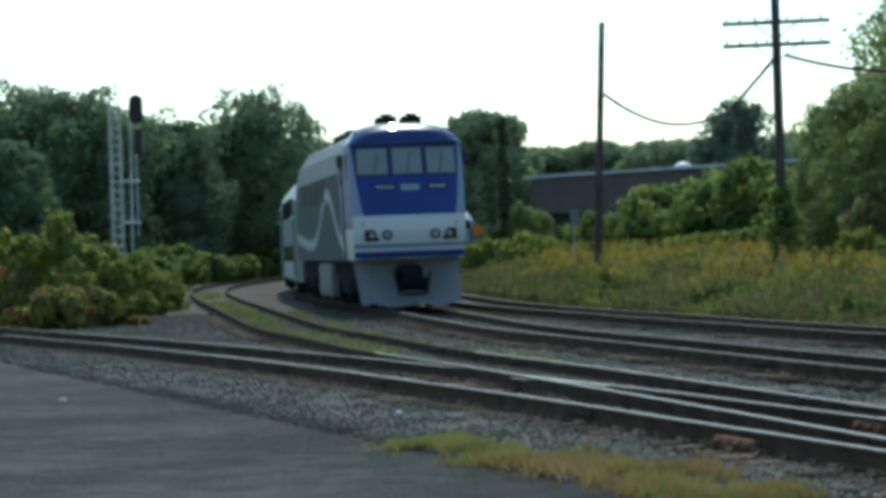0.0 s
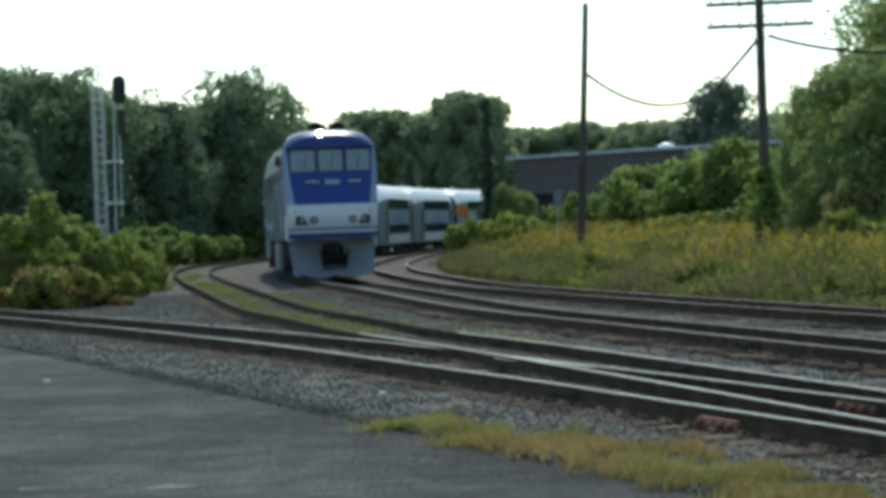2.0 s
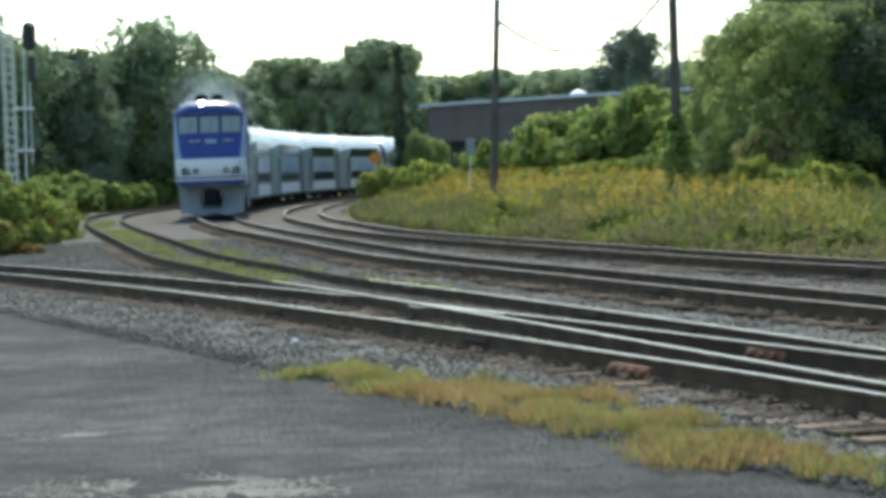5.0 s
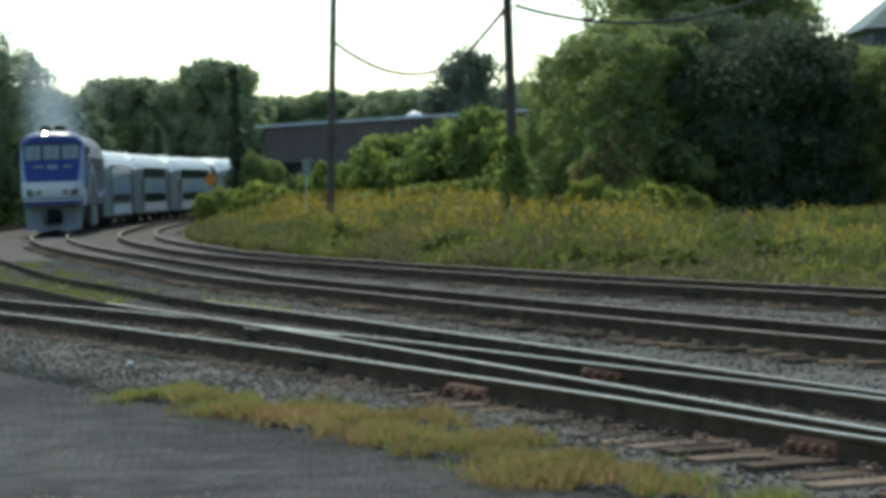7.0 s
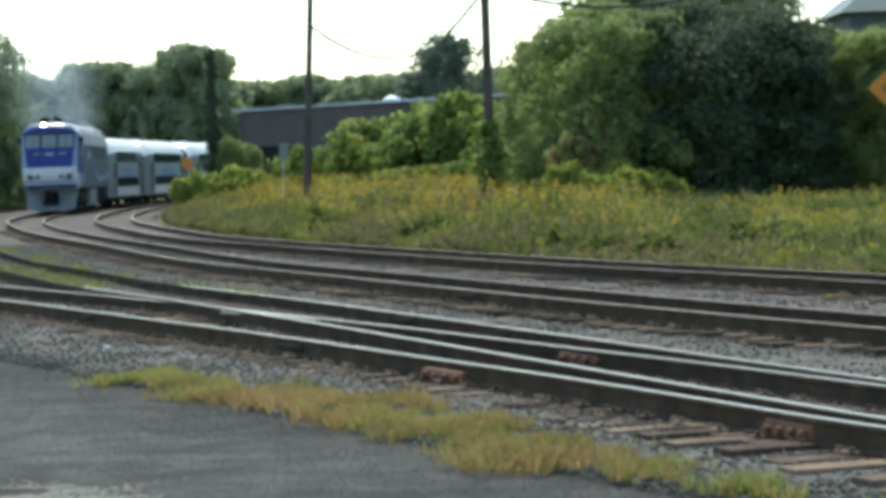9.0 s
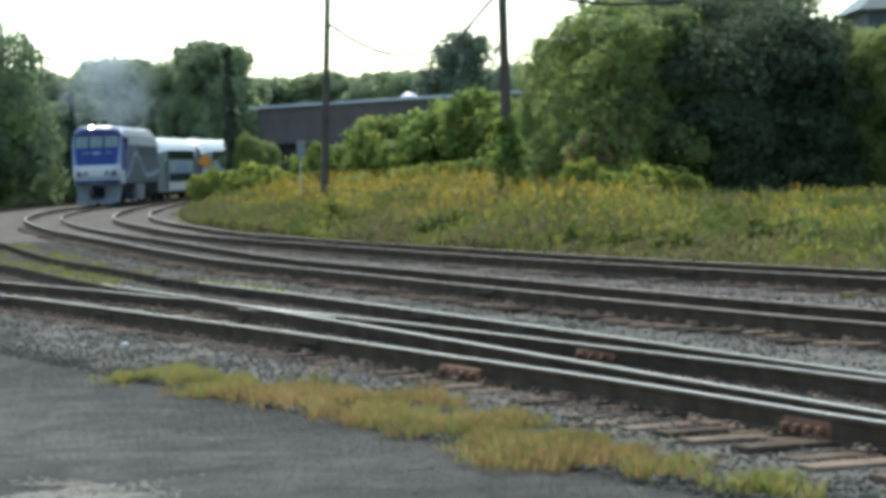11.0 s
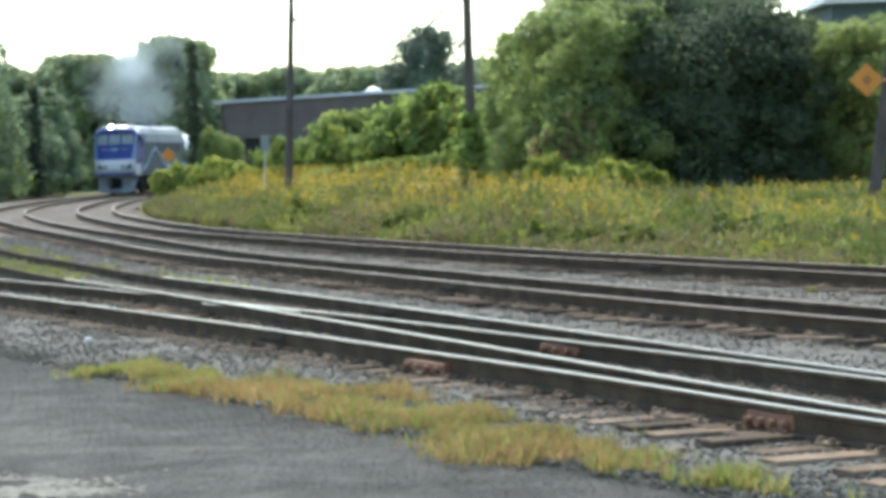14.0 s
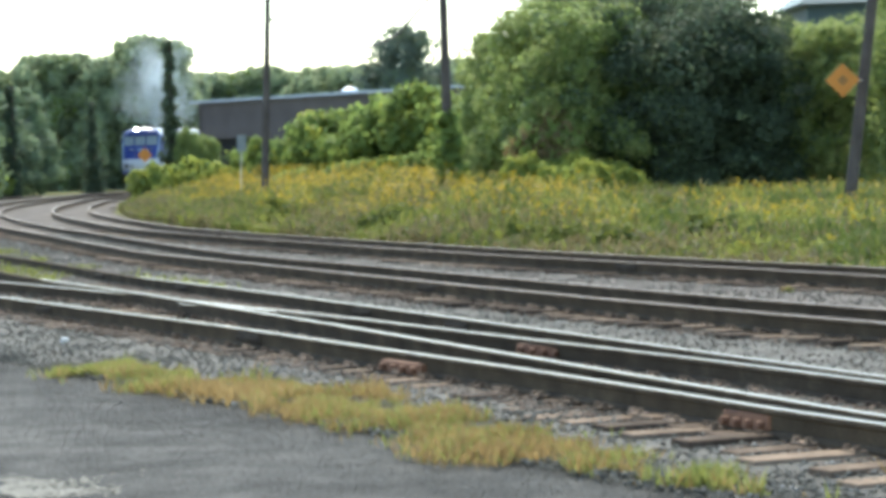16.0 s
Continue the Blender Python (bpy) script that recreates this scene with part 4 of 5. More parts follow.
    part("sign_face", box((0.17, 0, 2.78), (0.34, 0.015, 0.62), 0.005), SIGN_GREY, root)
    # signal mast
    root = empty("signal_mast", pose(-26.3, 108, -0.32))
    tagged(root, "galvanised lattice railway signal mast with dark head", "signal")
    for x in (-0.5, -0.08):
        for y in (-0.2, 0.2):
            part("mast_leg", rod((x, y, -0.3), (x, y, 8.9 if x < -0.3 else 8.6), 0.03, 0.03, 6), GALV, root)
    for k in range(21):
        z = 0.5 + k * 0.39
        part("rung", rod((-0.5, -0.2, z), (-0.08, -0.2, z), 0.024, None, 5), GALV, root)
        part("rung", rod((-0.5, 0.2, z), (-0.08, 0.2, z), 0.018, None, 5), GALV, root)
        part("lacing", rod((-0.5, -0.2, z), (-0.08, -0.2, z + 0.39), 0.015, None, 5), GALV, root)
    part("antenna", rod((-0.48, 0, 8.8), (-0.48, 0, 9.9), 0.02, None, 5), GALV, root)
    part("side_pipe", rod((0.3, 0, 0.4), (0.42, 0, 8.2), 0.045, None, 8), GALV, root)
    part("side_pipe", rod((0.62, 0, 2.8), (0.62, 0, 7.2), 0.03, None, 8), GALV, root)
    for z in (5.2, 3.4):
        part("bracket", box((0.3, 0, z), (0.8, 0.5, 0.12), 0.02), GALV, root)
    bm = bmesh.new()
    ring = []
    for k in range(28):
        a = k / 28 * 2 * math.pi
        ring.append(bm.verts.new((0.72 + 0.30 * math.cos(a), -0.24, 8.3 + 0.30 * math.sin(a) + (0.32 if math.sin(a) >= 0 else -0.32))))
    plate = bm.faces.new(ring)
    more = bmesh.ops.extrude_face_region(bm, geom=[plate])
    bmesh.ops.translate(bm, verts=[v for v in more["geom"] if isinstance(v, bmesh.types.BMVert)], vec=(0, 0.1, 0))
    head = part("signal_head", bm, BLACK, root, "black oval signal head")
    for z in (8.6, 8.25, 7.9):
        part("hood", rod((0.72, -0.24, z), (0.72, -0.45, z), 0.11, 0.1, 10), BLACK, head)
    part("lower_head", box((0.80, -0.2, 6.9), (0.34, 0.25, 1.1), 0.08), BLACK, root, "dark lower signal head")
    part("relay_box", box((-0.6, -0.1, 1.6), (0.6, 0.5, 1.5), 0.03), GALV, root)
    # parked car half hidden by the bushes
    root = empty("parked_car", pose(-7.6, 121, -0.3, 0, 0, -35))
    tagged(root, "silver car parked behind the weeds", "car")
    part("body", box((0, 0, 0.75), (1.75, 4.3, 0.7), 0.18), CAR_PAINT, root)
    bm = box((0, 0.2, 1.35), (1.5, 2.2, 0.6), 0.18)
    for v in bm.verts:
        if v.co.z > 1.35:
            v.co.y = 0.2 + (v.co.y - 0.2) * 0.62
            v.co.x *= 0.85
    part("cabin", bm, CAR_PAINT, root)
    part("windscreen", box((0, -0.72, 1.38), (1.2, 0.04, 0.5), 0.0, Matrix.Rotation(radians(-38), 4, "X")), GLASS_DARK, root)
    for x in (-0.8, 0.8):
        for y in (-1.35, 1.35):
            part("wheel", rod((x - 0.1, y, 0.32), (x + 0.1, y, 0.32), 0.32, 0.32, 14), BLACK, root)


build_depot()
build_poles()

# ---- train ----
WHITE = plain("train_white", (0.50, 0.53, 0.57), rough=0.28, var=0.06, scale=1.0, bump=0.0)
GREY = plain("train_grey", (0.105, 0.117, 0.118), rough=0.75, var=0.1, scale=1.0, bump=0.0, spec=0.06)
PILOT_GREY = plain("pilot_grey", (0.155, 0.168, 0.172), rough=0.6, var=0.15, scale=3.0, bump=0.1, spec=0.2)
BLUE = plain("train_blue", (0.022, 0.045, 0.20), rough=0.4, var=0.1, scale=1.0, bump=0.0, spec=0.25)
VISOR_BLUE = plain("visor_blue", (0.02, 0.042, 0.16), rough=0.4, var=0.1, scale=1.0, bump=0.0, spec=0.3)
ROOF_GREY = plain("engine_roof_grey", (0.17, 0.185, 0.19), rough=0.6, var=0.15, scale=1.2, bump=0.0, spec=0.15)
ROOF_WHITE = plain("engine_roof_white", (0.45, 0.48, 0.5), rough=0.75, var=0.1, scale=1.2, bump=0.0, spec=0.1)
SKYBLUE = plain("train_sky_blue", (0.10, 0.19, 0.32), rough=0.3, var=0.08, bump=0.0)
# whitish-blue cab edge; the highlight on the rounded corners is put into it too
PALE_EDGE = plain("pale_edge", (0.20, 0.27, 0.38), rough=0.35, var=0.06, bump=0.0)
GRILLE_DARK = plain("grille_dark", (0.045, 0.05, 0.052), rough=0.7, var=0.2, scale=4.0, spec=0.15)
PALE_LINE = plain("pale_stripe", (0.42, 0.5, 0.55), rough=0.3, var=0.06, bump=0.0)
PALE = plain("train_pale_blue", (0.21, 0.28, 0.31), rough=0.3, var=0.08, bump=0.0)
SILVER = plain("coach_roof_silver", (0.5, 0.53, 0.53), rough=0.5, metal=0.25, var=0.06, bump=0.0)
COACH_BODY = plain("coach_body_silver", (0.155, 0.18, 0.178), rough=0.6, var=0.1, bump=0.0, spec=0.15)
UNDER = plain("underframe_black", (0.016, 0.016, 0.017), rough=0.9, spec=0.05)
# pale base colour stands in for the brightness reflected in the panes
PANE = plain("windscreen_glass", (0.20, 0.235, 0.235), rough=0.06, var=0.1, bump=0.0)
COACH_GLASS = plain("coach_glass", (0.014, 0.026, 0.026), rough=0.08, var=0.1, bump=0.0)
LAMP_OFF = plain("lamp_lens", (0.3, 0.32, 0.33), rough=0.15, bump=0.0)
BEAM = bpy.data.materials.new("headlight_glow")
BEAM.use_nodes = True
BEAM.node_tree.nodes["Principled BSDF"].inputs["Emission Color"].default_value = (1, 0.96, 0.85, 1)
BEAM.node_tree.nodes["Principled BSDF"].inputs["Emission Strength"].default_value = 25
GREEN_GLOW = bpy.data.materials.new("green_lamp_glow")
GREEN_GLOW.use_nodes = True
GREEN_GLOW.node_tree.nodes["Principled BSDF"].inputs["Emission Color"].default_value = (0.05, 1, 0.4, 1)
GREEN_GLOW.node_tree.nodes["Principled BSDF"].inputs["Emission Strength"].default_value = 0.7

HALF = 1.5
COACH_LEN, ENGINE_LEN = 17.6, 19.0


def nose_y(x, z):
    """How far behind its foremost point the front of the engine lies at that place."""
    y = np.interp(z, [1.3, 1.6, 2.0, 2.4, 3.1, 3.35, 4.05, 4.25, 4.45, 4.62, 4.66], [0.22, 0.08, 0.0, 0.02, 0.22, 0.32, 0.66, 0.72, 0.85, 1.25, 1.8])
    return float(y + 0.42 * abs(x / HALF) ** 3.2)


def nose_half(z):
    return float(np.interp(z, [0.1, 1.3, 2.4, 3.4, 4.1, 4.4, 4.62], [1.3, 1.42, 1.46, 1.48, 1.47, 1.42, 1.18]))


def nose_sheet(name, z0, z1, mat, parent, x0=-1, x1=1, lift=0.0, nx=24, nz=10, label=""):
    """A sheet that follows the nose; x0 and x1 are shares of the half width."""
    verts, faces = [], []
    for j in range(nz + 1):
        z = z0 + (z1 - z0) * j / nz
        for i in range(nx + 1):
            x = (x0 + (x1 - x0) * i / nx) * nose_half(z)
            verts.append((x, nose_y(x, z) - lift, z))
    for j in range(nz):
        for i in range(nx):
            q = j * (nx + 1) + i
            faces.append((q, q + 1, q + nx + 2, q + nx + 1))
    return solid(name, verts, faces, mat, parent, label, True)


def body_loft(name, y0, y1, section, mat, parent, label="", slots=None):
    """A length of body with one cross-section of (x, z) points, closed at both ends."""
    k = len(section)
    verts = [(x, y0, z) for x, z in section] + [(x, y1, z) for x, z in section]
    faces = [(i, (i + 1) % k, (i + 1) % k + k, i + k) for i in range(k)]
    faces += [tuple(range(k))[::-1], tuple(range(k, 2 * k))]
    return solid(name, verts, faces, mat, parent, label, False, slots)


def wheel_bm(x, y, r):
    bm = bmesh.new()
    s = 1 if x > 0 else -1
    add_rod(bm, (x - 0.07, y, r), (x + 0.07, y, r), r, r, 24)
    add_rod(bm, (x - s * 0.09, y, r), (x - s * 0.05, y, r), r + 0.03, r + 0.03, 24)
    return bm


def bogie(root, y, base, r):
    bm = bmesh.new()
    for s in (-1, 1):
        add_box(bm, (s * 1.2, y, 0.66), (0.3, base + 1.3, 0.5), 0.06)
        for q in (-0.5, 0.5):
            add_box(bm, (s * 1.28, y + q * base, r), (0.25, 0.42, 0.5), 0.05)
        add_rod(bm, (s * 1.1, y, 0.4), (s * 1.1, y, 0.85), 0.12, 0.12, 10)
    add_box(bm, (0, y, 0.66), (2.0, 0.5, 0.3), 0.04)
    b = part("bogie", bm, UNDER, root, "dark bogie frame")
    for q in (-0.5, 0.5):
        for x in (-0.75, 0.75):
            part("wheel", wheel_bm(x, y + q * base, r), UNDER, b)


def build_engine():
    root = empty("locomotive")
    tagged(root, "white and blue streamlined diesel passenger locomotive", "locomotive")
    L = ENGINE_LEN
    # nose
    nose_sheet("nose_lower", 1.3, 2.42, WHITE, root, label="white lower nose")
    nose_sheet("nose_upper", 2.42, 4.18, BLUE, root, nz=16, label="blue cab front")
    nose_sheet("cab_brow", 4.18, 4.56, BLUE, root, label="blue brow over the windscreen")
    nose_sheet("visor", 4.16, 4.58, VISOR_BLUE, root, -1.05, 1.05, 0.14, label="blue visor hood")
    nose_sheet("brow_line", 4.145, 4.175, WHITE, root, -0.97, 0.97, 0.008, nz=2)
    nose_sheet("cab_roof_front", 4.56, 4.66, ROOF_WHITE, root, nz=6, label="white front of the cab roof")
    nose_sheet("nose_stripe", 1.60, 1.69, SKYBLUE, root, lift=0.006, nz=2, label="thin blue stripe")
    nose_sheet("nose_stripe", 1.34, 1.50, BLUE, root, lift=0.008, nz=2, label="dark blue stripe")
    # side of the cab between the nose and the body
    for s in (-1, 1):
        verts, faces = [], []
        zs = np.linspace(1.3, 4.66, 22)
        for z in zs:
            hw = nose_half(z)
            verts.append((s * hw, nose_y(hw, z), z))
            verts.append((s * min(1.5, hw + 0.04), 2.2, z))
        for j in range(len(zs) - 1):
            q = 2 * j
            faces.append((q, q + 1, q + 3, q + 2) if s > 0 else (q, q + 2, q + 3, q + 1))
        slots = [0 if zs[j] < 2.05 else (1 if zs[j] < 4.3 else 2) for j in range(len(faces))]
        solid("cab_side", verts, faces, [WHITE, BLUE, WHITE], root, "cab side in white and blue", False, slots)
        part("cab_window", box((s * 1.475, 1.55, 3.62), (0.03, 0.75, 0.66), 0.01), COACH_GLASS, root, "dark cab side window")
        # blue flank of the cab, sweeping down towards the nose, with its door and window
        edge = [(2.2, 1.95), (2.6, 2.12), (3.0, 2.5), (3.35, 3.05), (3.7, 3.6), (4.3, 3.98), (2.2, 3.98)]
        q = s * 1.508
        verts = [(q, y, z) for y, z in edge] + [(q - s * 0.012, y, z) for y, z in edge]
        faces = [tuple(range(7)) if s > 0 else tuple(range(6, -1, -1))] + [(k, (k + 1) % 7, (k + 1) % 7 + 7, k + 7) for k in range(7)]
        solid("cab_flank", verts, faces, BLUE, root, "blue flank of the cab")
        door = part("cab_door", box((s * 1.516, 2.62, 2.85), (0.012, 0.62, 1.9), 0.004), BLUE, root, "blue cab door")
        part("door_window", box((s * 1.524, 2.62, 3.45), (0.012, 0.46, 0.6), 0.004), COACH_GLASS, door)
    for s in (-1, 1):
        verts, faces = [], []
        for j in range(13):
            z = 2.42 + 1.72 * j / 12
            for share in (float(np.interp(z, [2.42, 2.9, 4.14], [0.82, 0.87, 0.95])), 0.93 if z < 2.6 else 0.97, 1.0):
                x = s * share * nose_half(z)
                verts.append((x, nose_y(x, z) - 0.007, z))
        for j in range(12):
            for i in range(2):
                q = 3 * j + i
                faces.append((q, q + 1, q + 4, q + 3) if s > 0 else (q, q + 3, q + 4, q + 1))
        solid("corner_edge", verts, faces, PALE_EDGE, root, "pale blue edge of the blue front", True)
        nose_sheet("marker_lamp", 2.16, 2.24, LAMP_OFF, root, *((0.80, 0.86) if s > 0 else (-0.86, -0.80)), 0.012, 2, 2)
        part("grab_iron", rod((s * 1.25, nose_y(1.25, 2.6) - 0.05, 1.55), (s * 1.25, nose_y(1.25, 2.6) - 0.05, 2.1), 0.014, None, 6), GALV, root)
    part("step_lip", box((0, 0.36, 1.31), (2.5, 0.3, 0.05), 0.015), GREY, root, "grey lip over the plough")
    # windscreen in three panes with rims and wipers
    for a, b in ((-0.86, -0.345), (-0.255, 0.255), (0.345, 0.86)):
        rim = nose_sheet("window_rim", 3.36, 4.06, BLACK, root, a - 0.03, b + 0.03, 0.006, 8, 6)
        nose_sheet("pane", 3.40, 4.02, PANE, rim, a, b, 0.014, 8, 6, "pale reflecting windscreen pane")
        z0, z1, x0, x1 = 3.42, 3.9, (a + 0.1) * 1.4, (a + b) * 0.7 + 0.1
        part("wiper", rod((x1, nose_y(x1, z1) - 0.03, z1), (x0 + 0.2, nose_y(x0 + 0.2, z0) - 0.03, z0), 0.012, None, 5), BLACK, rim)
    # number boards as plain bars and the central badge
    for a, b in ((-0.62, -0.22), (0.32, 0.68)):
        nb = nose_sheet("number_board", 3.03, 3.15, BLACK, root, a, b, 0.008, 6, 2, "dark number board")
        for k in range(4):
            u = a + (b - a) * (0.14 + 0.2 * k)
            nose_sheet("bar", 3.065, 3.115, WHITE, nb, u, u + 0.05, 0.014, 1, 1)
    nose_sheet("badge", 3.0, 3.15, PALE, root, -0.14, 0.18, 0.008, 6, 2, "pale badge panel")
    # headlights
    for s in (-1, 1):
        for x, r in ((1.0, 0.12), (0.62, 0.13)):
            y = nose_y(x, 1.9)
            h = part("headlight", rod((s * x, y + 0.1, 1.92), (s * x, y - 0.06, 1.92), r, r, 16), BLACK, root, "dark round headlight")
            part("lens", rod((s * x, y - 0.05, 1.92), (s * x, y - 0.075, 1.92), r * 0.6, r * 0.5, 12), LAMP_OFF, h)
        part("headlight_housing", box((s * 0.98, nose_y(0.98, 1.92) + 0.02, 1.92), (0.42, 0.1, 0.30), 0.03), BLACK, root, "dark headlight housing")
    part("top_headlight", rod((-0.3, 1.0, 4.53), (-0.3, 0.74, 4.53), 0.08, 0.07, 16), BEAM, root, "lit white headlight on the roof")
    # pilot with its snow plough and coupler
    verts, faces = [], []
    zs, xs = np.linspace(0.12, 1.3, 7), np.linspace(-1, 1, 17)
    for z in zs:
        for x in xs:
            hw = np.interp(z, [0.12, 1.3], [1.29, 1.4])
            verts.append((x * hw, 0.95 - 1.05 * ((1.3 - z) / 1.18) ** 1.3 + 0.22 * (1.3 - z) * (abs(x) - 0.5) + 0.32 * abs(x) ** 3 + (0.06 if z < 0.2 else 0) * math.sin(x * 9), z + (0.05 * math.sin(x * 7 + 1) if z < 0.2 else 0)))
    for j in range(6):
        for i in range(16):
            if 6 <= i <= 9 and 2 <= j <= 4:
                continue
            q = j * 17 + i
            faces.append((q, q + 1, q + 18, q + 17))
    solid("pilot", verts, faces, PILOT_GREY, root, "grey snow plough pilot", True)
    part("pilot_recess", box((0, 1.15, 0.8), (1.1, 0.1, 1.0)), UNDER, root)
    bm = box((0, 0.25, 0.82), (0.42, 0.85, 0.44), 0.09)
    add_box(bm, (0.05, 0.35, 0.62), (0.75, 0.3, 0.4), 0.1)
    add_box(bm, (-0.08, 0.3, 1.05), (0.5, 0.3, 0.25), 0.08)
    add_box(bm, (0.1, -0.15, 0.82), (0.14, 0.3, 0.3), 0.04)
    add_rod(bm, (-0.45, 0.1, 0.95), (-0.35, 0.0, 0.4), 0.035)
    add_rod(bm, (0.45, 0.1, 0.95), (0.35, 0.0, 0.4), 0.035)
    add_rod(bm, (0.35, 0.0, 0.4), (-0.35, 0.0, 0.4), 0.03)
    part("coupler", bm, UNDER, root, "black coupler and hoses")
    # body
    sec = [(-1.5, 1.28), (1.5, 1.28), (1.5, 3.55), (1.36, 4.1), (1.05, 4.5), (0.6, 4.66), (-0.6, 4.66), (-1.05, 4.5), (-1.36, 4.1), (-1.5, 3.55)]
    body_loft("body", 2.2, L, sec, [GREY, ROOF_WHITE, ROOF_GREY], root, "grey body with a pale roof", [0, 0, 2, 2, 1, 1, 1, 2, 2, 0, 0, 0])
    part("underframe", box((0, L / 2 + 0.4, 1.1), (2.6, L - 1.8, 0.4)), UNDER, root)
    part("fuel_tank", box((0, L / 2, 0.72), (2.9, 4.2, 0.98), 0.12), PILOT_GREY, root, "grey fuel tank")
    bogie(root, 4.0, 2.75, 0.51)
    bogie(root, L - 3.4, 2.75, 0.51)
    # swooping blue line along the sides
    for s in (-1, 1):
        for mat, width, lift, name in ((PALE_LINE, 0.035, 0.012, "side_stripe"), (SKYBLUE, 0.17, 0.006, "side_stripe")):
            verts, faces = [], []
            n = 70
            for i in range(n + 1):
                y = 2.2 + (L - 2.2) * i / n
                u = (y - 2.2) / (L - 2.2)
                z = 1.62 + 1.45 * math.exp(-(abs(y - 7.4) / 3.0) ** 2.2) + 0.4 * u ** 3
                verts += [(s * (1.5 + lift), y, z - width), (s * (1.5 + lift), y, z + width)]
            for i in range(n):
                q = 2 * i
                faces.append((q, q + 2, q + 3, q + 1))
            solid(name, verts, faces, mat, root, "blue swoosh along the body side")
        for k in range(4):
            part("grille", box((s * 1.505, 9.0 + k * 2.3, 3.22), (0.03, 1.7, 0.62), 0.01), GRILLE_DARK, root, "dark side grille")
        part("mirror", box((s * 1.66, 1.25, 3.75), (0.16, 0.06, 0.3), 0.02), BLACK, root)
        part("handrail", rod((s * 1.54, 2.3, 1.4), (s * 1.54, 2.3, 3.2), 0.018, None, 6), GALV, root)
    # roof gear
    part("horn", box((0.0, 5.2, 4.72), (0.4, 0.5, 0.14), 0.04), UNDER, root)
    for y in (10.0, 11.9, 13.8):
        bm = bmesh.new()
        add_rod(bm, (0, y, 4.6), (0, y, 4.86), 0.72, 0.68, 20)
        part("roof_fan", bm, UNDER, root, "dark round roof fan")
    for x in (-0.33, 0.33):
        bm = bmesh.new()
        for k in range(4):
            add_rod(bm, (x + (k - 1.5) * 0.12, 2.0, 4.60), (x + (k - 1.5) * 0.13, 2.0, 4.84 + 0.06 * (k in (1, 2))), 0.075, 0.085, 8)
            add_box(bm, (x + (k - 1.5) * 0.12, 2.3, 4.74), (0.11, 0.9, 0.16), 0.03)
        part("exhaust_stack", bm, UNDER, root, "dark stacks on the cab roof")
    for o in root.children_recursive:      # taller upper works
        for v in o.data.vertices:
            if v.co.y < 2.6 and v.co.z > 4.12:      # arched roof front
                v.co.z -= 0.30 * min(1.0, abs(v.co.x) / 1.5) ** 3.2 * min(1.0, (v.co.z - 4.12) / 0.34)
            if v.co.z > 2.42:
                v.co.z = 2.42 + (v.co.z - 2.42) * 1.085
    return root


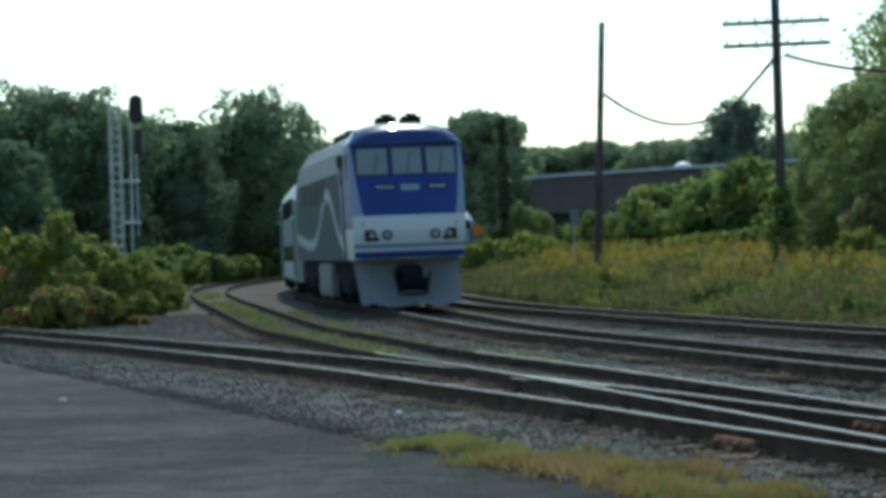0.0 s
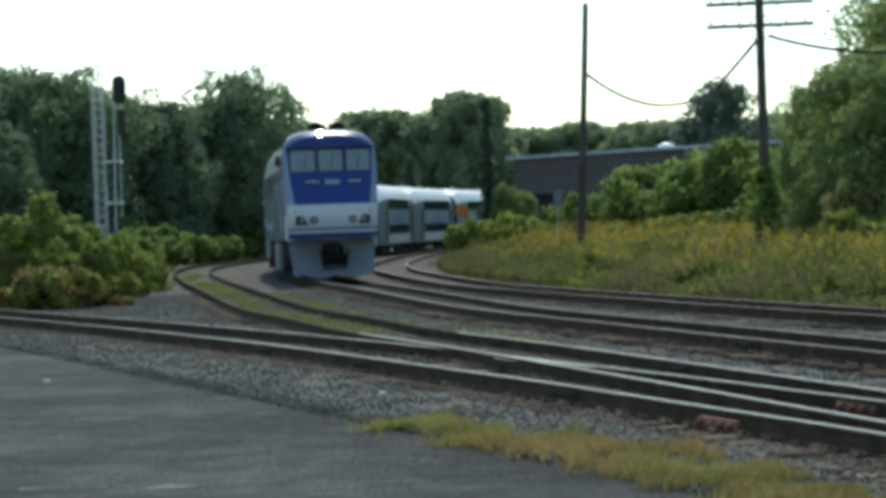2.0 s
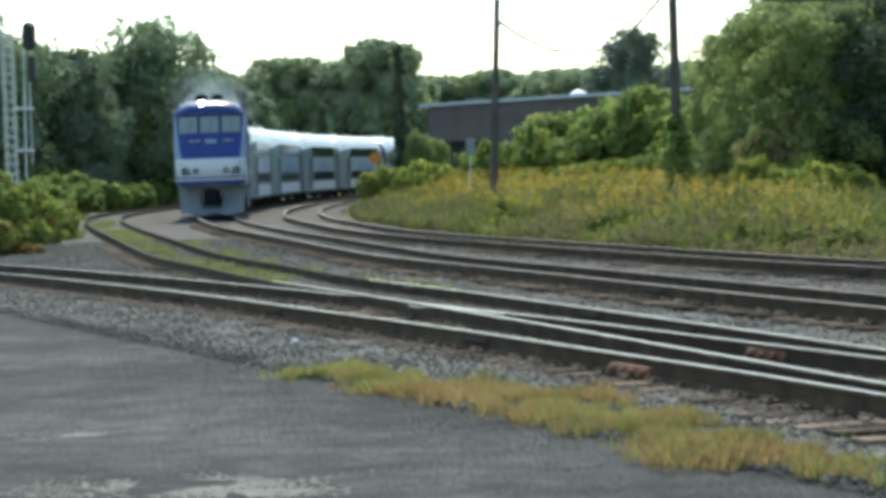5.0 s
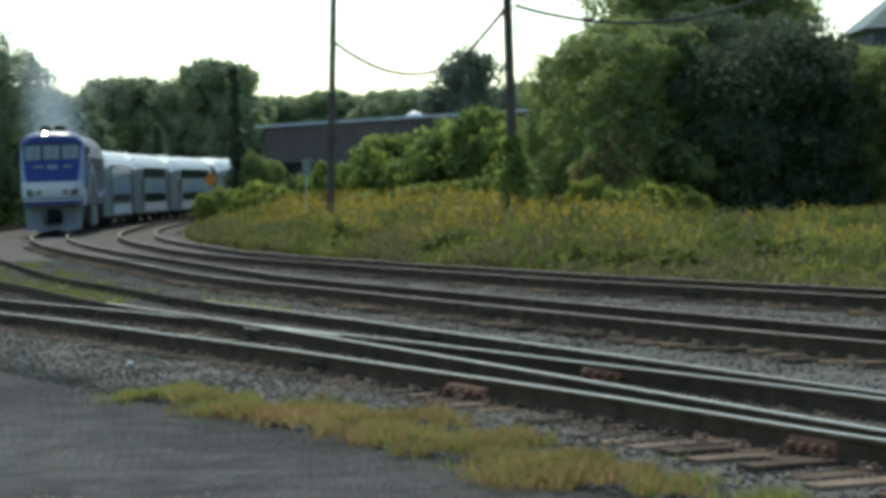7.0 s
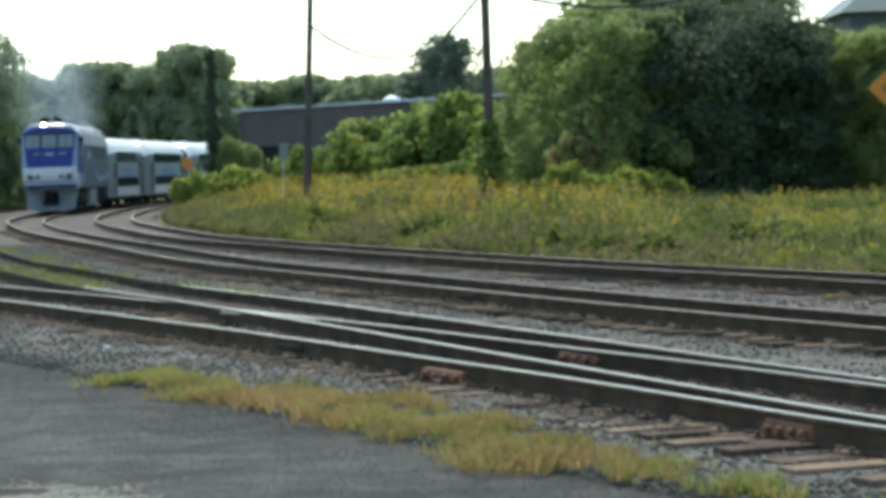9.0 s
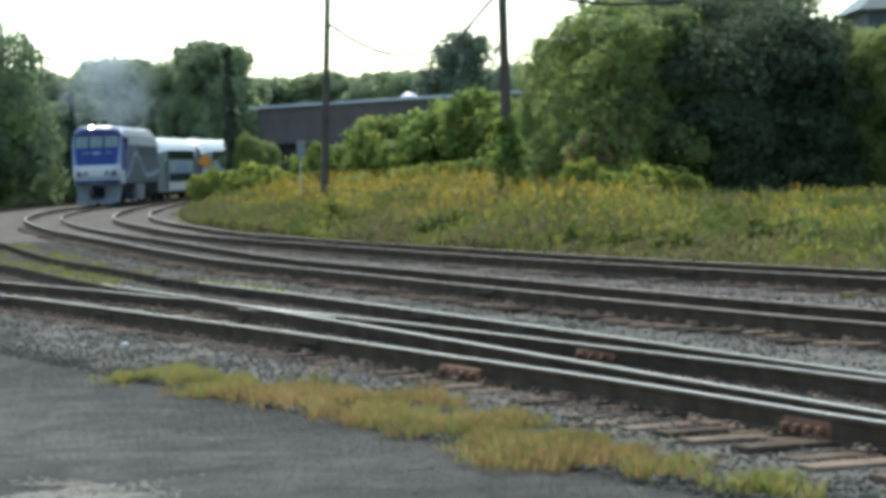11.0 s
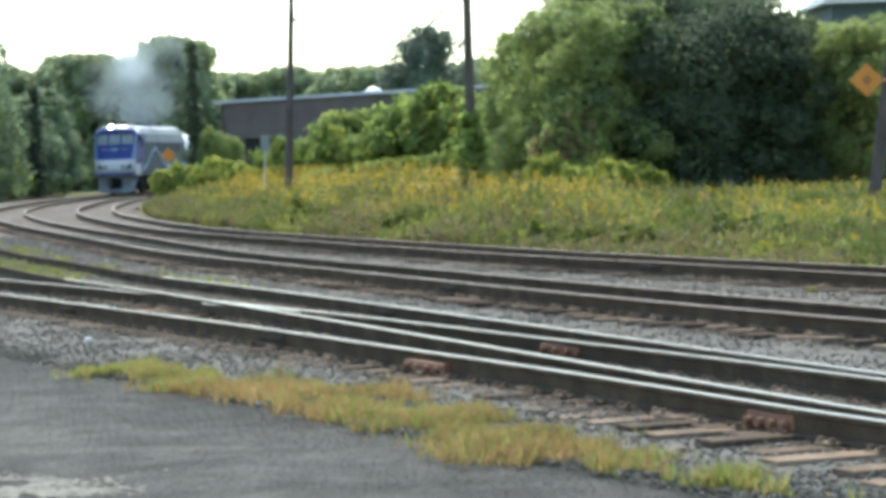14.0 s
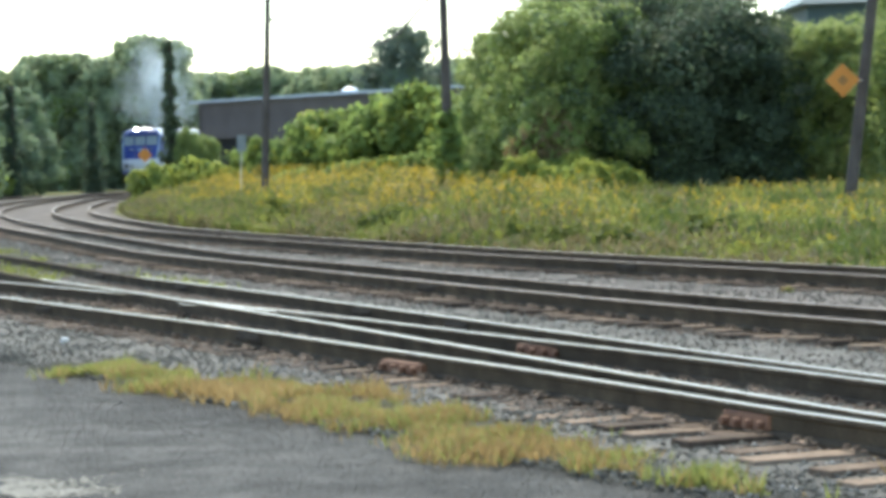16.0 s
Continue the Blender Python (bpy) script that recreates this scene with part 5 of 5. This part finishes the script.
def build_coach():
    root = empty("coach")
    tagged(root, "silver-roofed two-level coach with blue mountain pattern", "railway coach", "coaches of the train")
    L, H = COACH_LEN, 4.3
    sec = [(-1.5, 0.55), (1.5, 0.55), (1.52, 2.2), (1.5, 3.35), (1.38, 3.72), (1.05, 4.08), (0.5, H), (-0.5, H), (-1.05, 4.08), (-1.38, 3.72), (-1.5, 3.35), (-1.52, 2.2)]
    # the upper deck tapers in at both ends
    verts, faces, slots, k = [], [], [], len(sec)
    for y, drop, slim in ((0.3, 0.34, 0.88), (0.9, 0.26, 0.92), (2.1, 0.0, 1.0), (L - 2.1, 0.0, 1.0), (L - 0.9, 0.26, 0.92), (L - 0.3, 0.34, 0.88)):
        verts += [(x * slim, y, z - drop * max(0.0, (z - 2.2) / (H - 2.2))) for x, z in sec]
    for j in range(5):
        for i in range(k):
            faces.append((j * k + i, j * k + (i + 1) % k, (j + 1) * k + (i + 1) % k, (j + 1) * k + i))
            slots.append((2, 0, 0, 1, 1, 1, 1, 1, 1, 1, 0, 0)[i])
    faces += [tuple(range(k))[::-1], tuple(range(5 * k, 6 * k))]
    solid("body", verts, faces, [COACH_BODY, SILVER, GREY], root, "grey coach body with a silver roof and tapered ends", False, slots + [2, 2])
    part("underframe", box((0, L / 2, 0.5), (2.4, L * 0.5, 0.35), 0.05), UNDER, root)
    for y in (0.15, L - 0.15):
        part("gangway", box((0, y, 2.1), (2.3, 0.3, 2.9), 0.05), UNDER, root, "black gangway bellows")
    for s in (-1, 1):
        x = s * 1.525
        band = part("upper_window_band", box((x, L / 2, 3.08), (0.03, L * 0.6, 0.66), 0.01), COACH_GLASS, root, "dark upper window band")
        for k in range(1, 6):
            part("mullion", box((x + s * 0.012, L / 2 + (k / 6 - 0.5) * L * 0.6, 3.08), (0.03, 0.06, 0.6)), UNDER, band)
        band = part("lower_window_band", box((x, L / 2, 1.52), (0.03, L * 0.56, 0.55), 0.01), COACH_GLASS, root, "dark lower window band")
        for k in range(1, 6):
            part("mullion", box((x + s * 0.012, L / 2 + (k / 6 - 0.5) * L * 0.56, 1.52), (0.03, 0.06, 0.48)), UNDER, band)
        part("pale_panel", box((x, L / 2, 2.27), (0.024, L * 0.56, 0.98), 0.0), PALE, root, "pale blue side panel")
        part("sill_panel", box((x, L / 2, 0.92), (0.024, L * 0.6, 0.55), 0.0), WHITE, root, "white lower side panel")
        q, y0, w = s * 1.543, L / 2, L * 0.17
        for dy, hh, ww in ((0, 0.86, w), (-0.62 * w, 0.55, w * 0.6), (0.66 * w, 0.5, w * 0.6)):
            q += s * 0.004
            solid("mountain", [(q, y0 + dy - ww, 1.8), (q, y0 + dy + ww, 1.8), (q, y0 + dy, 1.8 + hh), (q - s * 0.012, y0 + dy - ww, 1.8), (q - s * 0.012, y0 + dy + ww, 1.8), (q - s * 0.012, y0 + dy, 1.8 + hh)],
                  [(0, 1, 2) if s > 0 else (0, 2, 1), (3, 5, 4), (0, 3, 4, 1), (1, 4, 5, 2), (2, 5, 3, 0)], SKYBLUE, root, "blue mountain shape")
        for y in (2.75, L - 2.75):
            d = part("door", box((x, y, 1.85), (0.03, 1.1, 2.1), 0.01), GREY, root, "grey coach door")
            part("door_window", box((x + s * 0.01, y, 2.3), (0.02, 0.6, 0.8), 0.01), COACH_GLASS, d)
    for k in range(5):
        part("roof_rib", box((0, L * (k + 0.5) / 5, H + 0.01), (1.0, 0.08, 0.03), 0.005), SILVER, root)
    part("roof_hatch", box((0, L * 0.2, H + 0.06), (0.9, 1.4, 0.14), 0.03), SILVER, root, "silver roof hatch")
    part("side_lamp", box((-1.54, 2.3, 2.75), (0.06, 0.08, 0.08), 0.02), GREEN_GLOW, root, "small green indicator lamp")
    part("side_lamp", box((1.54, 2.3, 2.75), (0.06, 0.08, 0.08), 0.02), GREEN_GLOW, root, "small green indicator lamp")
    bogie(root, 3.0, 2.5, 0.42)
    bogie(root, L - 3.0, 2.5, 0.42)
    return root


SOOT = leafy("exhaust_particle", (0.62, 0.70, 0.76), (0.70, 0.78, 0.84), (0.78, 0.85, 0.9), 0.5, 0.1)


def build_smoke():
    """One soft round puff of exhaust made of fine specks."""
    n = 2400
    c = rng.normal(0, 0.66, (n, 3))
    c *= (1.5 / np.maximum(1.5, np.linalg.norm(c, axis=1)))[:, None]
    k = unit(rng.normal(size=(n, 3)))
    a = unit(np.cross(k, rng.normal(size=(n, 3))))
    ob = quads("exhaust_puff", c, a * 0.011, np.cross(k, a) * 0.011, [SOOT], np.zeros(n, int), kind="stuff")
    return tagged(ob, "thin bluish puff of exhaust smoke over the engine", "smoke", "exhaust puffs")


ENGINE = build_engine()
PUFFS = [build_smoke()]
for _ in range(43):
    PUFFS.append(copy_thing(PUFFS[0], pose(0, 0, 0)))
COACHES = [build_coach()]
for _ in range(5):
    COACHES.append(copy_thing(COACHES[0], pose(0, 0, 0)))

# distance along the line of the engine's nose, by seconds, as the y of that place
NOSE = [(0, 64.2), (1.5, 76.0), (3.0, 87.6), (5.5, 107.5), (7, 119.3), (9, 135.0), (11, 151.6), (12.5, 164.2), (14.5, 181.2), (15.5, 190.0), (16, 194.4)]


def on_line(s):
    i = np.clip(s / 0.5, 0, len(MAIN_LINE) - 1.001)
    k, u = int(i), i - int(i)
    return MAIN_LINE[k] * (1 - u) + MAIN_LINE[k + 1] * u


def riding(s, length, inset):
    """Pose of a vehicle whose front is s metres along the line, carried on two bogies."""
    a, b = on_line(s + inset), on_line(s + length - inset)
    d = (b - a) / np.linalg.norm(b - a)
    p = a - d * inset
    return pose(p[0], p[1], 0, 0, 0, math.degrees(math.atan2(-d[0], d[1])))


def motions():
    ys = MAIN_LINE[:, 1]
    knots = np.array(NOSE, float)
    times = np.arange(0, 16.01, 0.5)
    # smooth the run with a cubic through the knots
    c = np.polyfit(knots[:, 0], knots[:, 1], 3)
    along_s = [float(np.interp(np.polyval(c, t), ys, np.arange(len(ys)) * 0.5)) for t in times]
    walk(ENGINE, [(float(t), riding(s, ENGINE_LEN, 4.0)) for t, s in zip(times, along_s)])
    # each puff leaves the engine at its time and climbs to its place in the plume
    r = random.Random(17)
    for k, puff in enumerate(PUFFS):
        u = ((k + 0.5) / len(PUFFS)) ** 0.8
        start, rise = 3.6 + 5.0 * (1 - u), 2.5 + 2.5 * u
        end = Vector((r.gauss(-0.9 * u, 0.4 + 1.7 * u), 8.5 + 6 * u + r.gauss(0, 0.8), 5.0 + 6.2 * u + r.gauss(0, 0.4)))
        inside = Vector((0, 8.0, 2.9))
        turn = r.uniform(0, 360)
        rows = []
        for t, s in zip(times, along_s):
            f = min(1.0, max(0.0, (float(t) - start) / rise))
            p = inside.lerp(end, f) + Vector((0, 0, 1.2 * f * (1 - f)))
            rows.append((float(t), riding(s, ENGINE_LEN, 4.0) @ Matrix.Translation(p) @ Matrix.Rotation(radians(turn), 4, "Z")))
        walk(puff, rows)
    for k, coach in enumerate(COACHES):
        off = ENGINE_LEN + 0.3 + k * (COACH_LEN + 0.3)
        walk(coach, [(float(t), riding(s + off, COACH_LEN, 3.0)) for t, s in zip(times, along_s)])


motions()
